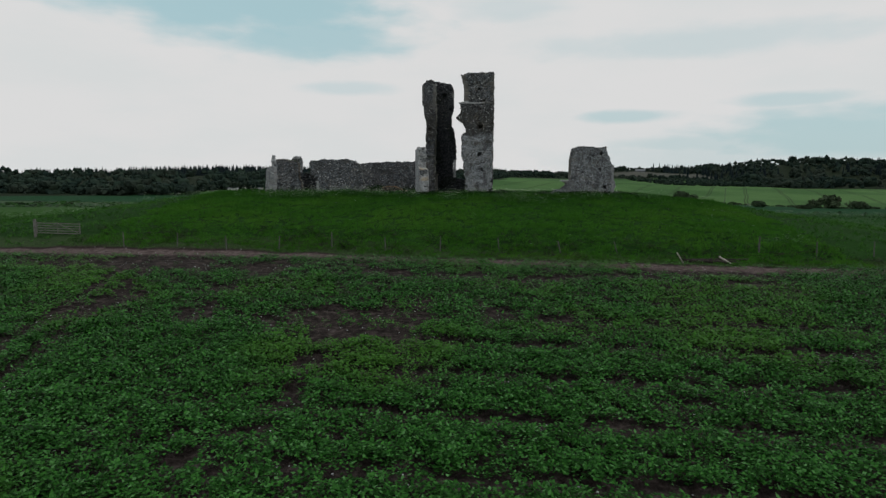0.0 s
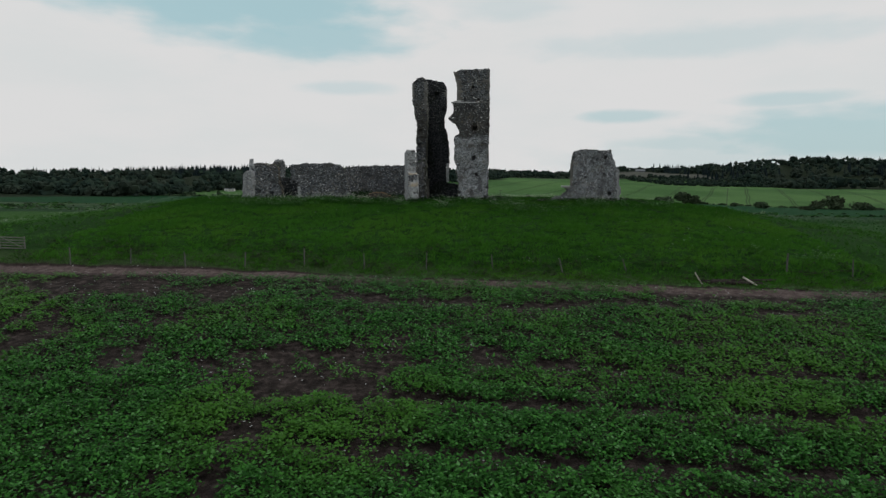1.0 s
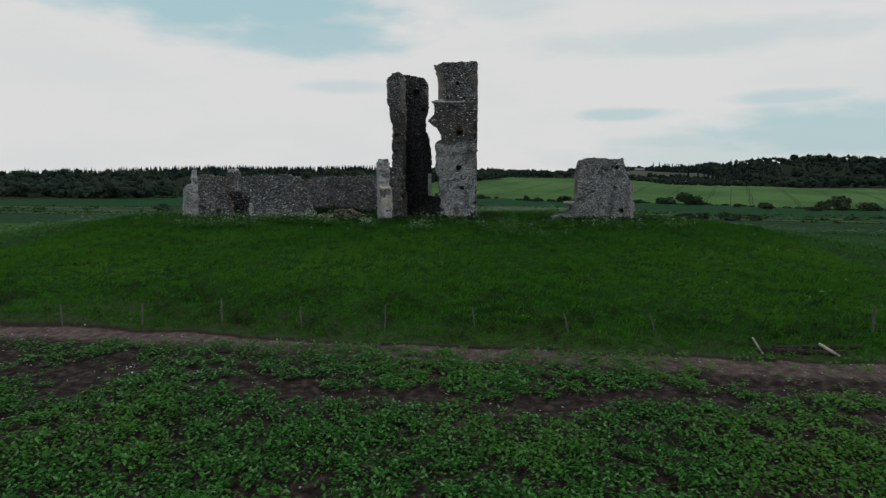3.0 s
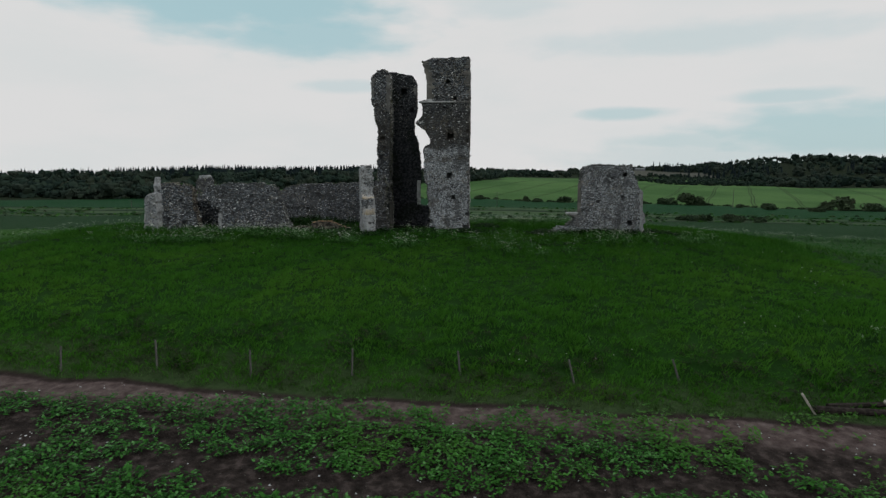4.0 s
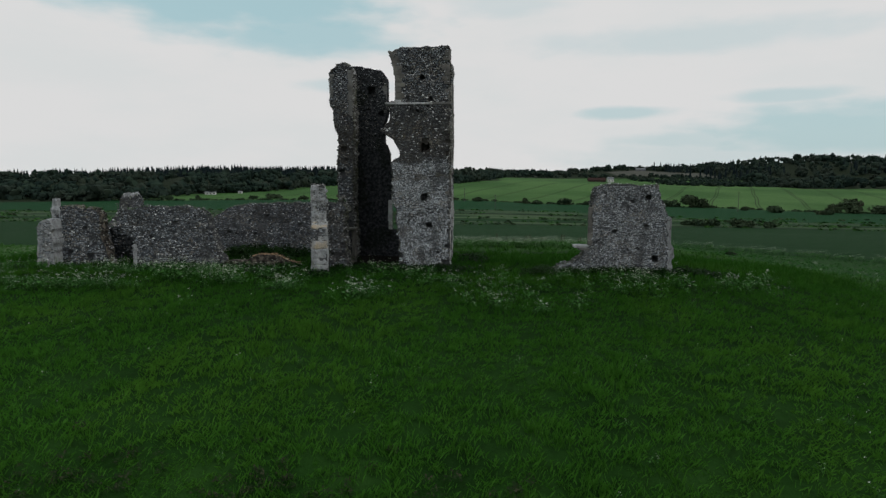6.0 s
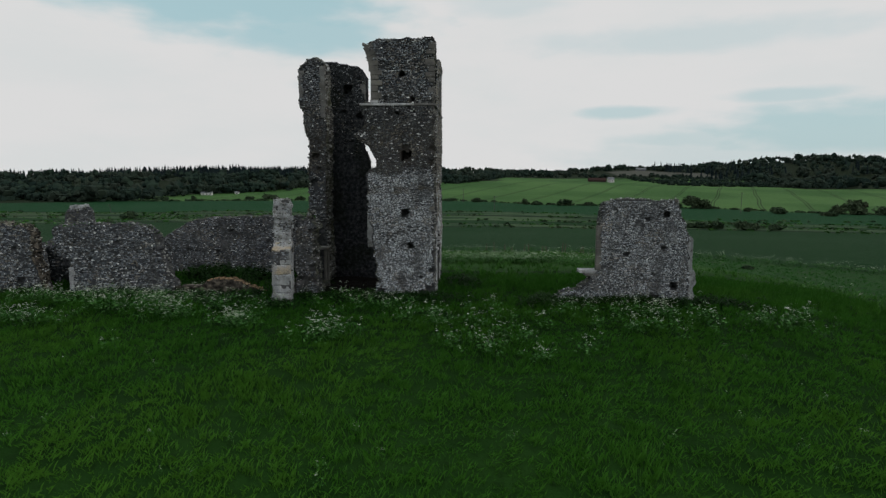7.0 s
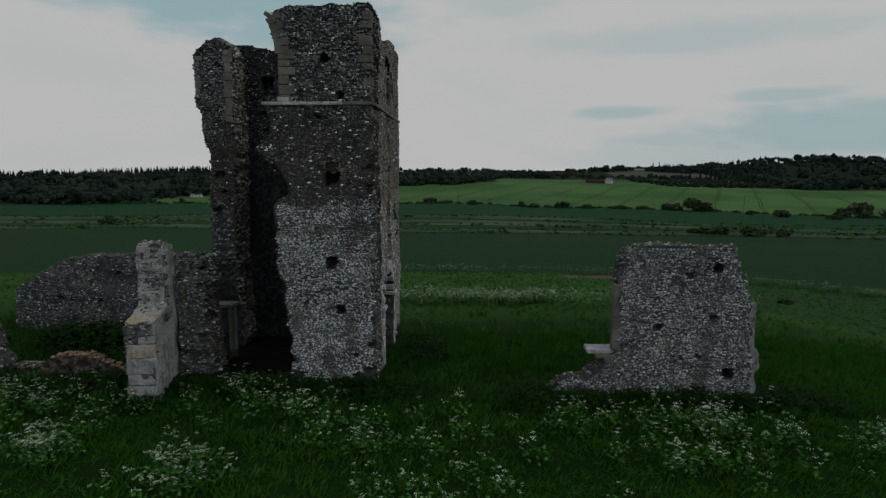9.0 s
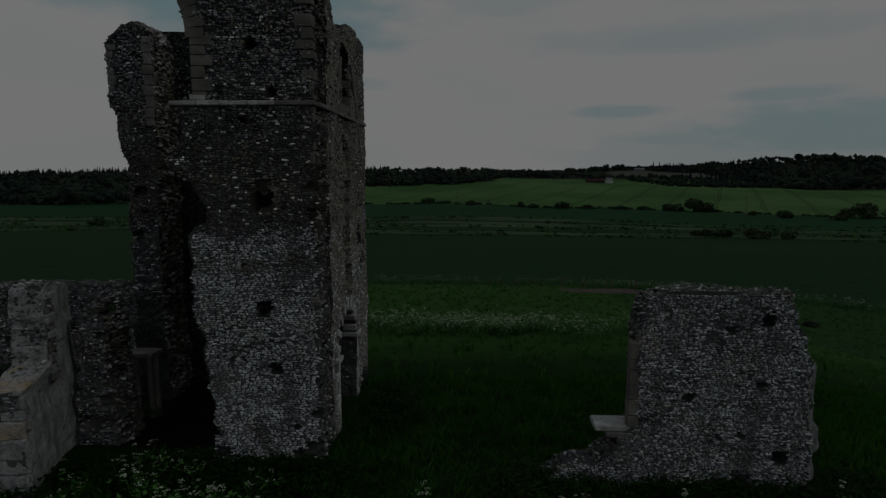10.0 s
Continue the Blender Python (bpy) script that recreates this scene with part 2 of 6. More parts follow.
def flint_material():
    m, nt, b = material("flint", 0.6)
    r = chance(nt)
    p = place_of(nt)
    at_ = nod(nt, "ShaderNodeSeparateXYZ", {0: p})
    broad, mid = noise_tex(nt, p, 0.45), noise_tex(nt, p, 1.7, 5.0, 0.7)
    c = ramp(nt, r, [(0.0, (0.01, 0.0115, 0.014)), (0.3, (0.045, 0.053, 0.064)), (0.62, (0.13, 0.148, 0.168)), (0.86, (0.25, 0.277, 0.3)), (0.95, (0.37, 0.395, 0.41)), (0.995, (0.8, 0.81, 0.8))])
    lift = mth(nt, "ADD", at_.outputs[2], mth(nt, "MULTIPLY", mth(nt, "SUBTRACT", broad, 0.5), 1.6))
    # the lower stage of the tower is pale and freshly pointed, the stage above it brown and weathered
    pale = mth(nt, "MULTIPLY", smooth_step(nt, lift, 7.5, 7.1), smooth_step(nt, at_.outputs[0], 1.2, 1.6))
    pale = mth(nt, "MULTIPLY", pale, mth(nt, "SUBTRACT", 0.8, mth(nt, "MULTIPLY", smooth_step(nt, at_.outputs[0], 10.0, 12.0), 0.3)))
    c = mix(nt, pale, c, mix(nt, smooth_step(nt, r, 0.0, 1.0), (0.12, 0.136, 0.15), (0.56, 0.6, 0.63)))
    brown = mth(nt, "MULTIPLY", smooth_step(nt, lift, 7.2, 7.6), smooth_step(nt, lift, 13.0, 9.6))
    c = mix(nt, mth(nt, "MULTIPLY", brown, mth(nt, "MULTIPLY", smooth_step(nt, r, 0.97, 0.9), 0.7)), c, (0.04, 0.041, 0.041))
    # buff stones among the flints, thickest in drifts
    buff = mth(nt, "MULTIPLY", smooth_step(nt, mth(nt, "FRACT", mth(nt, "MULTIPLY", r, 17.3)), 0.62, 0.7), mth(nt, "ADD", 0.2, mth(nt, "MULTIPLY", smooth_step(nt, noise_tex(nt, p, 0.8), 0.45, 0.65), 0.4)))
    c = mix(nt, buff, c, (0.26, 0.23, 0.18))
    # damp and lichen
    c = mix(nt, mth(nt, "MULTIPLY", smooth_step(nt, noise_tex(nt, nod(nt, "ShaderNodeMapping", {0: p, 3: (1.0, 1.0, 0.45)}).outputs[0], 1.0, 6.0, 0.7), 0.5, 0.62), 0.62), c, (0.04, 0.042, 0.042))
    c = mix(nt, mth(nt, "MULTIPLY", smooth_step(nt, mid, 0.6, 0.68), 0.55), c, (0.13, 0.11, 0.07))
    band = mth(nt, "ADD", lift, mth(nt, "MULTIPLY", mid, 0.4))
    band = mth(nt, "MULTIPLY", mth(nt, "MULTIPLY", smooth_step(nt, band, 6.3, 6.45), smooth_step(nt, band, 6.85, 6.7)), smooth_step(nt, noise_tex(nt, p, 1.3), 0.4, 0.55))
    c = mix(nt, mth(nt, "MULTIPLY", band, 0.75), c, (0.075, 0.06, 0.032))
    c = mix(nt, mth(nt, "MULTIPLY", smooth_step(nt, noise_tex(nt, p, 26.0), 0.5, 0.7), 0.22), c, (0.22, 0.235, 0.25))
    nt.links.new(c, b.inputs["Base Color"])
    bump(nt, b, noise_tex(nt, p, 22.0), 0.5, 0.03)
    return m


def patched_material(name, tone, much):
    """Worn limestone smeared with old mortar: pale, with buff bands, pits and dark gaps."""
    m, nt, b = material(name, 0.92)
    p = place_of(nt)
    streak = noise_tex(nt, nod(nt, "ShaderNodeMapping", {0: p, 3: (3.0, 3.0, 0.7)}).outputs[0], 1.3, 6.0, 0.65)
    n2, n6, n14 = noise_tex(nt, p, 1.8, 5.0, 0.6), noise_tex(nt, p, 5.0, 6.0, 0.7), noise_tex(nt, p, 14.0, 5.0, 0.65)
    c = ramp(nt, streak, [(0.3, (0.128, 0.132, 0.132)), (0.5, (0.264, 0.272, 0.276)), (0.7, (0.391, 0.399, 0.399))])
    c = mix(nt, mth(nt, "MULTIPLY", smooth_step(nt, n2, 0.35, 0.6), much), c, tone)
    c = mix(nt, mth(nt, "MULTIPLY", smooth_step(nt, n6, 0.55, 0.64), 0.75), c, (0.085, 0.0808, 0.0723))
    c = mix(nt, mth(nt, "MULTIPLY", smooth_step(nt, n14, 0.6, 0.68), 0.8), c, (0.0298, 0.0289, 0.0272))
    c = mix(nt, mth(nt, "MULTIPLY", smooth_step(nt, n2, 0.58, 0.7), 0.5), c, (0.0935, 0.085, 0.051))
    nt.links.new(c, b.inputs["Base Color"])
    bump(nt, b, mth(nt, "ADD", n6, mth(nt, "MULTIPLY", n14, 0.6)), 1.0, 0.09)
    return m


def freestone_material(name, light, dark):
    m, nt, b = material(name, 0.9)
    p = place_of(nt)
    c = mix(nt, smooth_step(nt, noise_tex(nt, p, 1.6), 0.35, 0.65), dark, light)
    c = mix(nt, mth(nt, "MULTIPLY", chance(nt), 0.35), c, tuple(v * 0.62 for v in light))
    c = mix(nt, mth(nt, "MULTIPLY", smooth_step(nt, noise_tex(nt, p, 6.0), 0.56, 0.7), 0.6), c, (0.16, 0.15, 0.11))
    c = mix(nt, mth(nt, "MULTIPLY", smooth_step(nt, noise_tex(nt, p, 3.2, 6.0, 0.7), 0.5, 0.64), 0.65), c, (0.075, 0.074, 0.066))
    nt.links.new(c, b.inputs["Base Color"])
    bump(nt, b, noise_tex(nt, p, 12.0), 0.6, 0.04)
    return m


def leaf_material(name, stops, dry=(0.1, 0.12, 0.03), wet=0.55, patch=0.12, clumped=0.0, sheer=0.0, upper_dark=None):
    """Leaves or blades: each island takes its own green, over broad patches."""
    m, nt, b = material(name, wet)
    p = place_of(nt)
    c = ramp(nt, chance(nt), stops)
    c = mix(nt, mth(nt, "MULTIPLY", smooth_step(nt, noise_tex(nt, p, patch, 3.0), 0.46, 0.62), 0.65), c, dry)
    if upper_dark:
        # darkening up the mound is put into the blade colour by y, broken by noise
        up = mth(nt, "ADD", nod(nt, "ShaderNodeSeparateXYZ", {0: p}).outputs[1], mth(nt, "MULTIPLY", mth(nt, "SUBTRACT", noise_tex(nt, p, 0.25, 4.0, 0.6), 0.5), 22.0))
        c = mix(nt, mth(nt, "MULTIPLY", smooth_step(nt, up, 54.0, 78.0), 0.66), c, mix(nt, chance(nt), tuple(v * 0.7 for v in upper_dark), tuple(v * 1.3 for v in upper_dark)))
    if clumped:
        # darker, ranker species among the rest
        c = mix(nt, mth(nt, "MULTIPLY", smooth_step(nt, noise_tex(nt, p, 1.3, 4.0, 0.65), 0.48, 0.62), clumped), c, tuple(v * 0.32 for v in stops[1][1]))
    nt.links.new(c, b.inputs["Base Color"])
    b.inputs["Specular IOR Level"].default_value = 0.025
    if sheer:
        # thin blades let part of the light through
        let = nod(nt, "ShaderNodeBsdfTranslucent", {"Color": c})
        out = next(n for n in nt.nodes if n.type == "OUTPUT_MATERIAL")
        nt.links.new(nod(nt, "ShaderNodeMixShader", {0: sheer, 1: b.outputs[0], 2: let.outputs[0]}).outputs[0], out.inputs[0])
    return m


def plain_material(name, a, b_, scale=5.0, rough=0.85, metal=0.0, strength=0.4):
    m, nt, b = material(name, rough)
    p = place_of(nt)
    c = mix(nt, smooth_step(nt, noise_tex(nt, p, scale, 6.0), 0.35, 0.65), a, b_)
    nt.links.new(c, b.inputs["Base Color"])
    b.inputs["Metallic"].default_value = metal
    bump(nt, b, noise_tex(nt, p, scale * 4), strength, 0.02)
    return m


def wood_material(name, a, b_):
    m, nt, b = material(name, 0.85)
    o = nod(nt, "ShaderNodeTexCoord").outputs["Object"]
    v = nod(nt, "ShaderNodeMapping", {0: o, 3: (14.0, 14.0, 1.2)}).outputs[0]
    g = noise_tex(nt, v, 2.0, 6.0)
    c = mix(nt, smooth_step(nt, g, 0.35, 0.65), a, b_)
    c = mix(nt, mth(nt, "MULTIPLY", smooth_step(nt, noise_tex(nt, o, 3.0), 0.52, 0.7), 0.5), c, (0.07, 0.085, 0.05))
    nt.links.new(c, b.inputs["Base Color"])
    bump(nt, b, g, 0.6, 0.01)
    return m


def ground_material():
    m, nt, b = material("farmland", 0.95)
    p = place_of(nt)
    s = nod(nt, "ShaderNodeSeparateXYZ", {0: p})
    x, y = s.outputs[0], s.outputs[1]
    n02, n1, n5, n30 = noise_tex(nt, p, 0.02), noise_tex(nt, p, 0.35), noise_tex(nt, p, 2.5), noise_tex(nt, p, 12.0)
    # soil of the crop field and the bare headland
    soil = ramp(nt, n5, [(0.3, (0.0090, 0.0072, 0.0064)), (0.52, (0.0250, 0.0198, 0.0176)), (0.75, (0.0680, 0.0535, 0.0490))])
    soil = mix(nt, mth(nt, "MULTIPLY", smooth_step(nt, n30, 0.64, 0.72), 0.45), soil, (0.12, 0.111, 0.102))
    # the crop goes on past the plants that stand singly
    wide = mth(nt, "MAXIMUM", smooth_step(nt, mth(nt, "ABSOLUTE", mth(nt, "SUBTRACT", x, 3.0)), 58.0, 62.0), smooth_step(nt, y, 7.0, 5.0))
    soil = mix(nt, mth(nt, "MULTIPLY", wide, 0.85), soil, mix(nt, n5, (0.0048, 0.0216, 0.0036), (0.018, 0.072, 0.012)))
    bare = ramp(nt, n5, [(0.3, (0.0428, 0.0306, 0.0283)), (0.55, (0.0862, 0.0653, 0.0609)), (0.8, (0.138, 0.114, 0.108))])
    # y measured across the headland, which runs a little askew
    askew = mth(nt, "ADD", y, mth(nt, "ADD", mth(nt, "MULTIPLY", mth(nt, "MAXIMUM", x, 0.0), 0.065), mth(nt, "MULTIPLY", mth(nt, "MAXIMUM", mth(nt, "MINIMUM", x, 0.0), -15.0), 0.12)))
    wav = mth(nt, "MULTIPLY", mth(nt, "SUBTRACT", n1, 0.5), 1.3)
    ey = mth(nt, "ADD", askew, wav)
    c = mix(nt, smooth_step(nt, ey, 44.4, 45.6), soil, bare)
    # shadow under the lip of the bank, put in as a dark soil line
    c = mix(nt, mth(nt, "MULTIPLY", smooth_step(nt, ey, 46.6, 46.85), 0.8), c, (0.0108, 0.0078, 0.0066))
    verge = mix(nt, n5, (0.011, 0.024, 0.008), (0.042, 0.068, 0.026))
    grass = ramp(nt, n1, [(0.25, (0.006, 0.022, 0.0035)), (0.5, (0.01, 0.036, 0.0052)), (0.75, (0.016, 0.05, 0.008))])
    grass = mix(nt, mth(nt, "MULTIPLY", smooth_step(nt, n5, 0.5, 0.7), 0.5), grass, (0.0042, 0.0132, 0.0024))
    # the same darkening up the mound, put into the ground colour
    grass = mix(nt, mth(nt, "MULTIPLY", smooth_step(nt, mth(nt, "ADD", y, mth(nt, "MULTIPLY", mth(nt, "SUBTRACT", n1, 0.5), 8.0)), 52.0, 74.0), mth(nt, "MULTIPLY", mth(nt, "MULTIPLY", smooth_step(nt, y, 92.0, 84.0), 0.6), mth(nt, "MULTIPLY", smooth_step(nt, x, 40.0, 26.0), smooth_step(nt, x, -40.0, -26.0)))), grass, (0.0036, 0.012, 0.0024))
    grass = mix(nt, smooth_step(nt, ey, 50.6, 48.6), grass, verge)
    meadow = mix(nt, n1, (0.018, 0.051, 0.0102), (0.033, 0.078, 0.0192))
    sown = mix(nt, smooth_step(nt, n5, 0.4, 0.62), (0.0102, 0.0348, 0.0084), (0.0216, 0.06, 0.0156))
    sown = mix(nt, mth(nt, "MULTIPLY", smooth_step(nt, noise_tex(nt, nod(nt, "ShaderNodeMapping", {0: p, 3: (0.25, 1.6, 1.0)}).outputs[0], 1.0, 4.0), 0.52, 0.66), 0.5), sown, (0.036, 0.045, 0.024))
    behind = mix(nt, smooth_step(nt, y, 84.0, 95.0), grass, meadow)
    corner = mth(nt, "ADD", y, mth(nt, "ADD", mth(nt, "MULTIPLY", mth(nt, "SUBTRACT", x, 30.0), 0.7), mth(nt, "MULTIPLY", mth(nt, "SUBTRACT", n1, 0.5), 3.0)))
    behind = mix(nt, mth(nt, "MULTIPLY", smooth_step(nt, corner, 95.0, 96.5), smooth_step(nt, x, 24.0, 27.0)), behind, sown)
    c = mix(nt, smooth_step(nt, ey, 46.95, 47.3), c, behind)
    # the fields beyond, by their far edges
    far = mth(nt, "ADD", mth(nt, "ADD", y, mth(nt, "MULTIPLY", mth(nt, "MAXIMUM", mth(nt, "SUBTRACT", x, 20.0), 0.0), 0.2)), mth(nt, "MULTIPLY", mth(nt, "SUBTRACT", noise_tex(nt, p, 0.03), 0.5), 6.0))
    drill = mth(nt, "ABSOLUTE", mth(nt, "SINE", mth(nt, "MULTIPLY", mth(nt, "ADD", y, mth(nt, "MULTIPLY", x, 0.25)), 0.5)))
    field_a = mix(nt, mth(nt, "MULTIPLY", drill, 0.35), mix(nt, n02, (0.00663, 0.0255, 0.00867), (0.0102, 0.0326, 0.0102)), (0.0173, 0.0428, 0.0158))
    strip = mix(nt, smooth_step(nt, noise_tex(nt, nod(nt, "ShaderNodeMapping", {0: p, 3: (0.02, 0.12, 0.1)}).outputs[0], 1.0), 0.4, 0.62), (0.0108, 0.03, 0.0132), (0.045, 0.072, 0.0348))
    brown = mth(nt, "MULTIPLY", mth(nt, "MULTIPLY", smooth_step(nt, x, 236.0, 244.0), smooth_step(nt, x, 402.0, 394.0)), mth(nt, "MULTIPLY", smooth_step(nt, y, 962.0, 968.0), smooth_step(nt, y, 1066.0, 1058.0)))
    field_b = mix(nt, n02, (0.0066, 0.0336, 0.012), (0.0096, 0.0408, 0.0144))
    field_c = mix(nt, smooth_step(nt, noise_tex(nt, p, 0.008), 0.4, 0.6), (0.0336, 0.0792, 0.0228), (0.054, 0.109, 0.0336))
    tram = mth(nt, "FRACT", mth(nt, "DIVIDE", mth(nt, "SUBTRACT", mth(nt, "ADD", x, mth(nt, "ADD", mth(nt, "MULTIPLY", noise_tex(nt, p, 0.006, 1.0), 12.0), 35.5)), mth(nt, "MULTIPLY", y, 0.435)), 37.0))
    wheel = mth(nt, "ADD", smooth_step(nt, mth(nt, "ABSOLUTE", mth(nt, "SUBTRACT", tram, 0.468)), 0.018, 0.008), smooth_step(nt, mth(nt, "ABSOLUTE", mth(nt, "SUBTRACT", tram, 0.532)), 0.018, 0.008))
    field_c = mix(nt, mth(nt, "MULTIPLY", wheel, 0.85), field_c, (0.0132, 0.024, 0.0096))
    woods = (0.0096, 0.0156, 0.0072)
    wob = mth(nt, "ADD", y, mth(nt, "MULTIPLY", mth(nt, "SUBTRACT", noise_tex(nt, p, 0.03), 0.5), 7.0))
    ditch, rush = (0.006, 0.0156, 0.0072), mix(nt, n5, (0.042, 0.069, 0.033), (0.072, 0.102, 0.054))
    hem = mth(nt, "ADD", y, mth(nt, "MULTIPLY", mth(nt, "MAXIMUM", mth(nt, "SUBTRACT", x, 38.0), 0.0), 0.6))
    rows = ((hem, 127.0, 129.0, field_a), (wob, 276.0, 278.0, ditch), (wob, 282.0, 284.0, strip), (wob, 296.0, 297.5, rush), (wob, 300.0, 301.0, ditch), (wob, 304.0, 306.0, field_a), (wob, 318.0, 319.5, rush), (wob, 322.0, 323.5, strip),
            (wob, 338.0, 340.0, ditch), (wob, 344.0, 346.0, strip), (wob, 362.0, 363.5, rush), (wob, 367.0, 368.0, ditch), (far, 373.0, 376.0, field_b), (far, 494.0, 497.0, field_c))
    for v, a, bb, col in rows:
        c = mix(nt, smooth_step(nt, v, a, bb), c, col)
    c = mix(nt, smooth_step(nt, y, 900.0, 950.0), c, woods)
    c = mix(nt, mth(nt, "MULTIPLY", smooth_step(nt, x, 395.0, 410.0), smooth_step(nt, y, 752.0, 760.0)), c, woods)
    c = mix(nt, mth(nt, "MULTIPLY", smooth_step(nt, x, -278.0, -286.0), smooth_step(nt, y, 474.0, 478.0)), c, woods)
    slope = mth(nt, "MINIMUM", mth(nt, "ADD", 823.0, mth(nt, "MULTIPLY", x, 1.17)), mth(nt, "ADD", 718.0, mth(nt, "MULTIPLY", x, 0.48)))
    c = mix(nt, mth(nt, "MULTIPLY", smooth_step(nt, mth(nt, "SUBTRACT", y, slope), 4.0, 12.0), smooth_step(nt, x, 50.0, 40.0)), c, woods)
    c = mix(nt, brown, c, mix(nt, noise_tex(nt, p, 0.03), (0.042, 0.045, 0.036), (0.072, 0.072, 0.06)))
    # earth inside the tower, the shade there put into its colour, and a scrape of bare soil behind the mound
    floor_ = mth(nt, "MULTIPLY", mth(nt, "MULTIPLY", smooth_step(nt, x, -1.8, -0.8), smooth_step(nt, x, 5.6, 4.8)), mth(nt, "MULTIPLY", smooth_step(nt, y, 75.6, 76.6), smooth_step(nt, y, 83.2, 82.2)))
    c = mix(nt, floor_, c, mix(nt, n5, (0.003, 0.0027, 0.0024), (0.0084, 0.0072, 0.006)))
    sx_, sy_ = mth(nt, "DIVIDE", mth(nt, "SUBTRACT", x, 26.5), 5.5), mth(nt, "DIVIDE", mth(nt, "SUBTRACT", y, 122.0), 3.0)
    scrape = mth(nt, "ADD", mth(nt, "SQRT", mth(nt, "ADD", mth(nt, "MULTIPLY", sx_, sx_), mth(nt, "MULTIPLY", sy_, sy_))), mth(nt, "SUBTRACT", n5, 0.5))
    c = mix(nt, smooth_step(nt, scrape, 1.1, 0.8), c, bare)
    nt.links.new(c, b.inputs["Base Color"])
    bump(nt, b, mth(nt, "ADD", n5, mth(nt, "MULTIPLY", n30, 0.6)), 0.9, 0.2)
    return m


GROUND = ground_material()
RUBBLE = rubble_material("flint_rubble", ((0.008, 0.0082, 0.0085), (0.027, 0.0275, 0.028), (0.085, 0.087, 0.09)))
MORTARY = rubble_material("mortared_rubble", ((0.028, 0.0273, 0.028), (0.07, 0.0686, 0.0693), (0.133, 0.132, 0.132)))
CORE, FLINT, INNER = core_material(), flint_material(), inner_material()
BUFF, PATCHED, OCHROUS = buff_material(), patched_material("patched_limestone", (0.24, 0.27, 0.29), 0.35), patched_material("patched_buff_limestone", (0.36, 0.29, 0.19), 0.8)
STONE = freestone_material("grey_limestone", (0.174, 0.177, 0.174), (0.0909, 0.0898, 0.083))
WARM = freestone_material("buff_limestone", (0.16, 0.156, 0.141), (0.0839, 0.082, 0.078))
PALE = freestone_material("pale_limestone", (0.408, 0.421, 0.425), (0.238, 0.245, 0.246))
GRASS = leaf_material("grass_blades", [(0.0, (0.0315, 0.112, 0.0112)), (0.5, (0.0409, 0.136, 0.0152)), (1.0, (0.0546, 0.162, 0.0214))], (0.0665, 0.172, 0.0194), clumped=0.32, sheer=0.4, upper_dark=(0.0145, 0.0585, 0.0078))
CROP = leaf_material("crop_leaves", [(0.0, (0.0058, 0.0265, 0.0042)), (0.4, (0.0152, 0.0640, 0.0098)), (0.85, (0.0325, 0.116, 0.0198)), (1.0, (0.0694, 0.161, 0.0560))], (0.041, 0.11, 0.0144), 0.45, 0.07)
VERGE = leaf_material("verge_blades", [(0.0, (0.029, 0.07, 0.0168)), (0.5, (0.0464, 0.101, 0.0252)), (1.0, (0.0798, 0.14, 0.0476))], (0.0653, 0.098, 0.0364), clumped=0.4, sheer=0.3)
MEADOW = leaf_material("pale_meadow", [(0.0, (0.0165, 0.0638, 0.00837)), (0.5, (0.0324, 0.104, 0.0167)), (1.0, (0.0589, 0.146, 0.0307))], (0.053, 0.132, 0.0279), clumped=0.3, sheer=0.35)
PASTURE = leaf_material("short_pasture", [(0.0, (0.0146, 0.067, 0.0104)), (0.5, (0.022, 0.0893, 0.0146)), (1.0, (0.0324, 0.111, 0.0209))], (0.0287, 0.0989, 0.0177), sheer=0.4)
# the blue haze of distance is put into the far woodland's leaf colour
WOODLAND = leaf_material("far_woodland", [(0.0, (0.00935, 0.0179, 0.015)), (0.5, (0.0145, 0.0255, 0.0194)), (1.0, (0.0221, 0.0357, 0.0246))], (0.0306, 0.0391, 0.029), 0.9, 0.014)
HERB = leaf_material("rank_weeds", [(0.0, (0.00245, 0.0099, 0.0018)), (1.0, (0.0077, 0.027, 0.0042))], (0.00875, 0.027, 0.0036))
FLOWER = plain_material("white_umbels", (0.255, 0.3, 0.217), (0.42, 0.458, 0.375), 8.0)
DAISY = plain_material("white_petals", (0.42, 0.441, 0.392), (0.56, 0.56, 0.532), 8.0)
FERNY = leaf_material("ferny_leaves", [(0.0, (0.00838, 0.0341, 0.00632)), (0.5, (0.0238, 0.0767, 0.0152)), (1.0, (0.0592, 0.145, 0.0379))], (0.0251, 0.081, 0.0139))
EDGE = leaf_material("weathered_edge_stones", [(0.0, (0.0258, 0.0264, 0.0266)), (0.4, (0.103, 0.105, 0.0998)), (0.75, (0.206, 0.207, 0.191)), (1.0, (0.383, 0.396, 0.399))], (0.081, 0.0854, 0.0499), 0.9, 0.6)
DOCK = leaf_material("old_weeds", [(0.0, (0.006, 0.012, 0.0042)), (0.6, (0.015, 0.027, 0.0096)), (1.0, (0.036, 0.033, 0.021))], (0.021, 0.024, 0.012))
OCHRE = plain_material("ochre_rubble", (0.128, 0.0825, 0.0488), (0.3, 0.21, 0.128), 4.0, 0.95, 0.0, 1.0)
BROAD = leaf_material("broad_leaves", [(0.0, (0.0163, 0.0313, 0.019)), (0.5, (0.0313, 0.053, 0.0286)), (1.0, (0.053, 0.0816, 0.0408))], (0.051, 0.068, 0.0374), 0.7, 0.02)
NEEDLE = leaf_material("conifer_needles", [(0.0, (0.006, 0.0112, 0.0135)), (1.0, (0.012, 0.0203, 0.021))], (0.009, 0.015, 0.015), 0.8, 0.02)
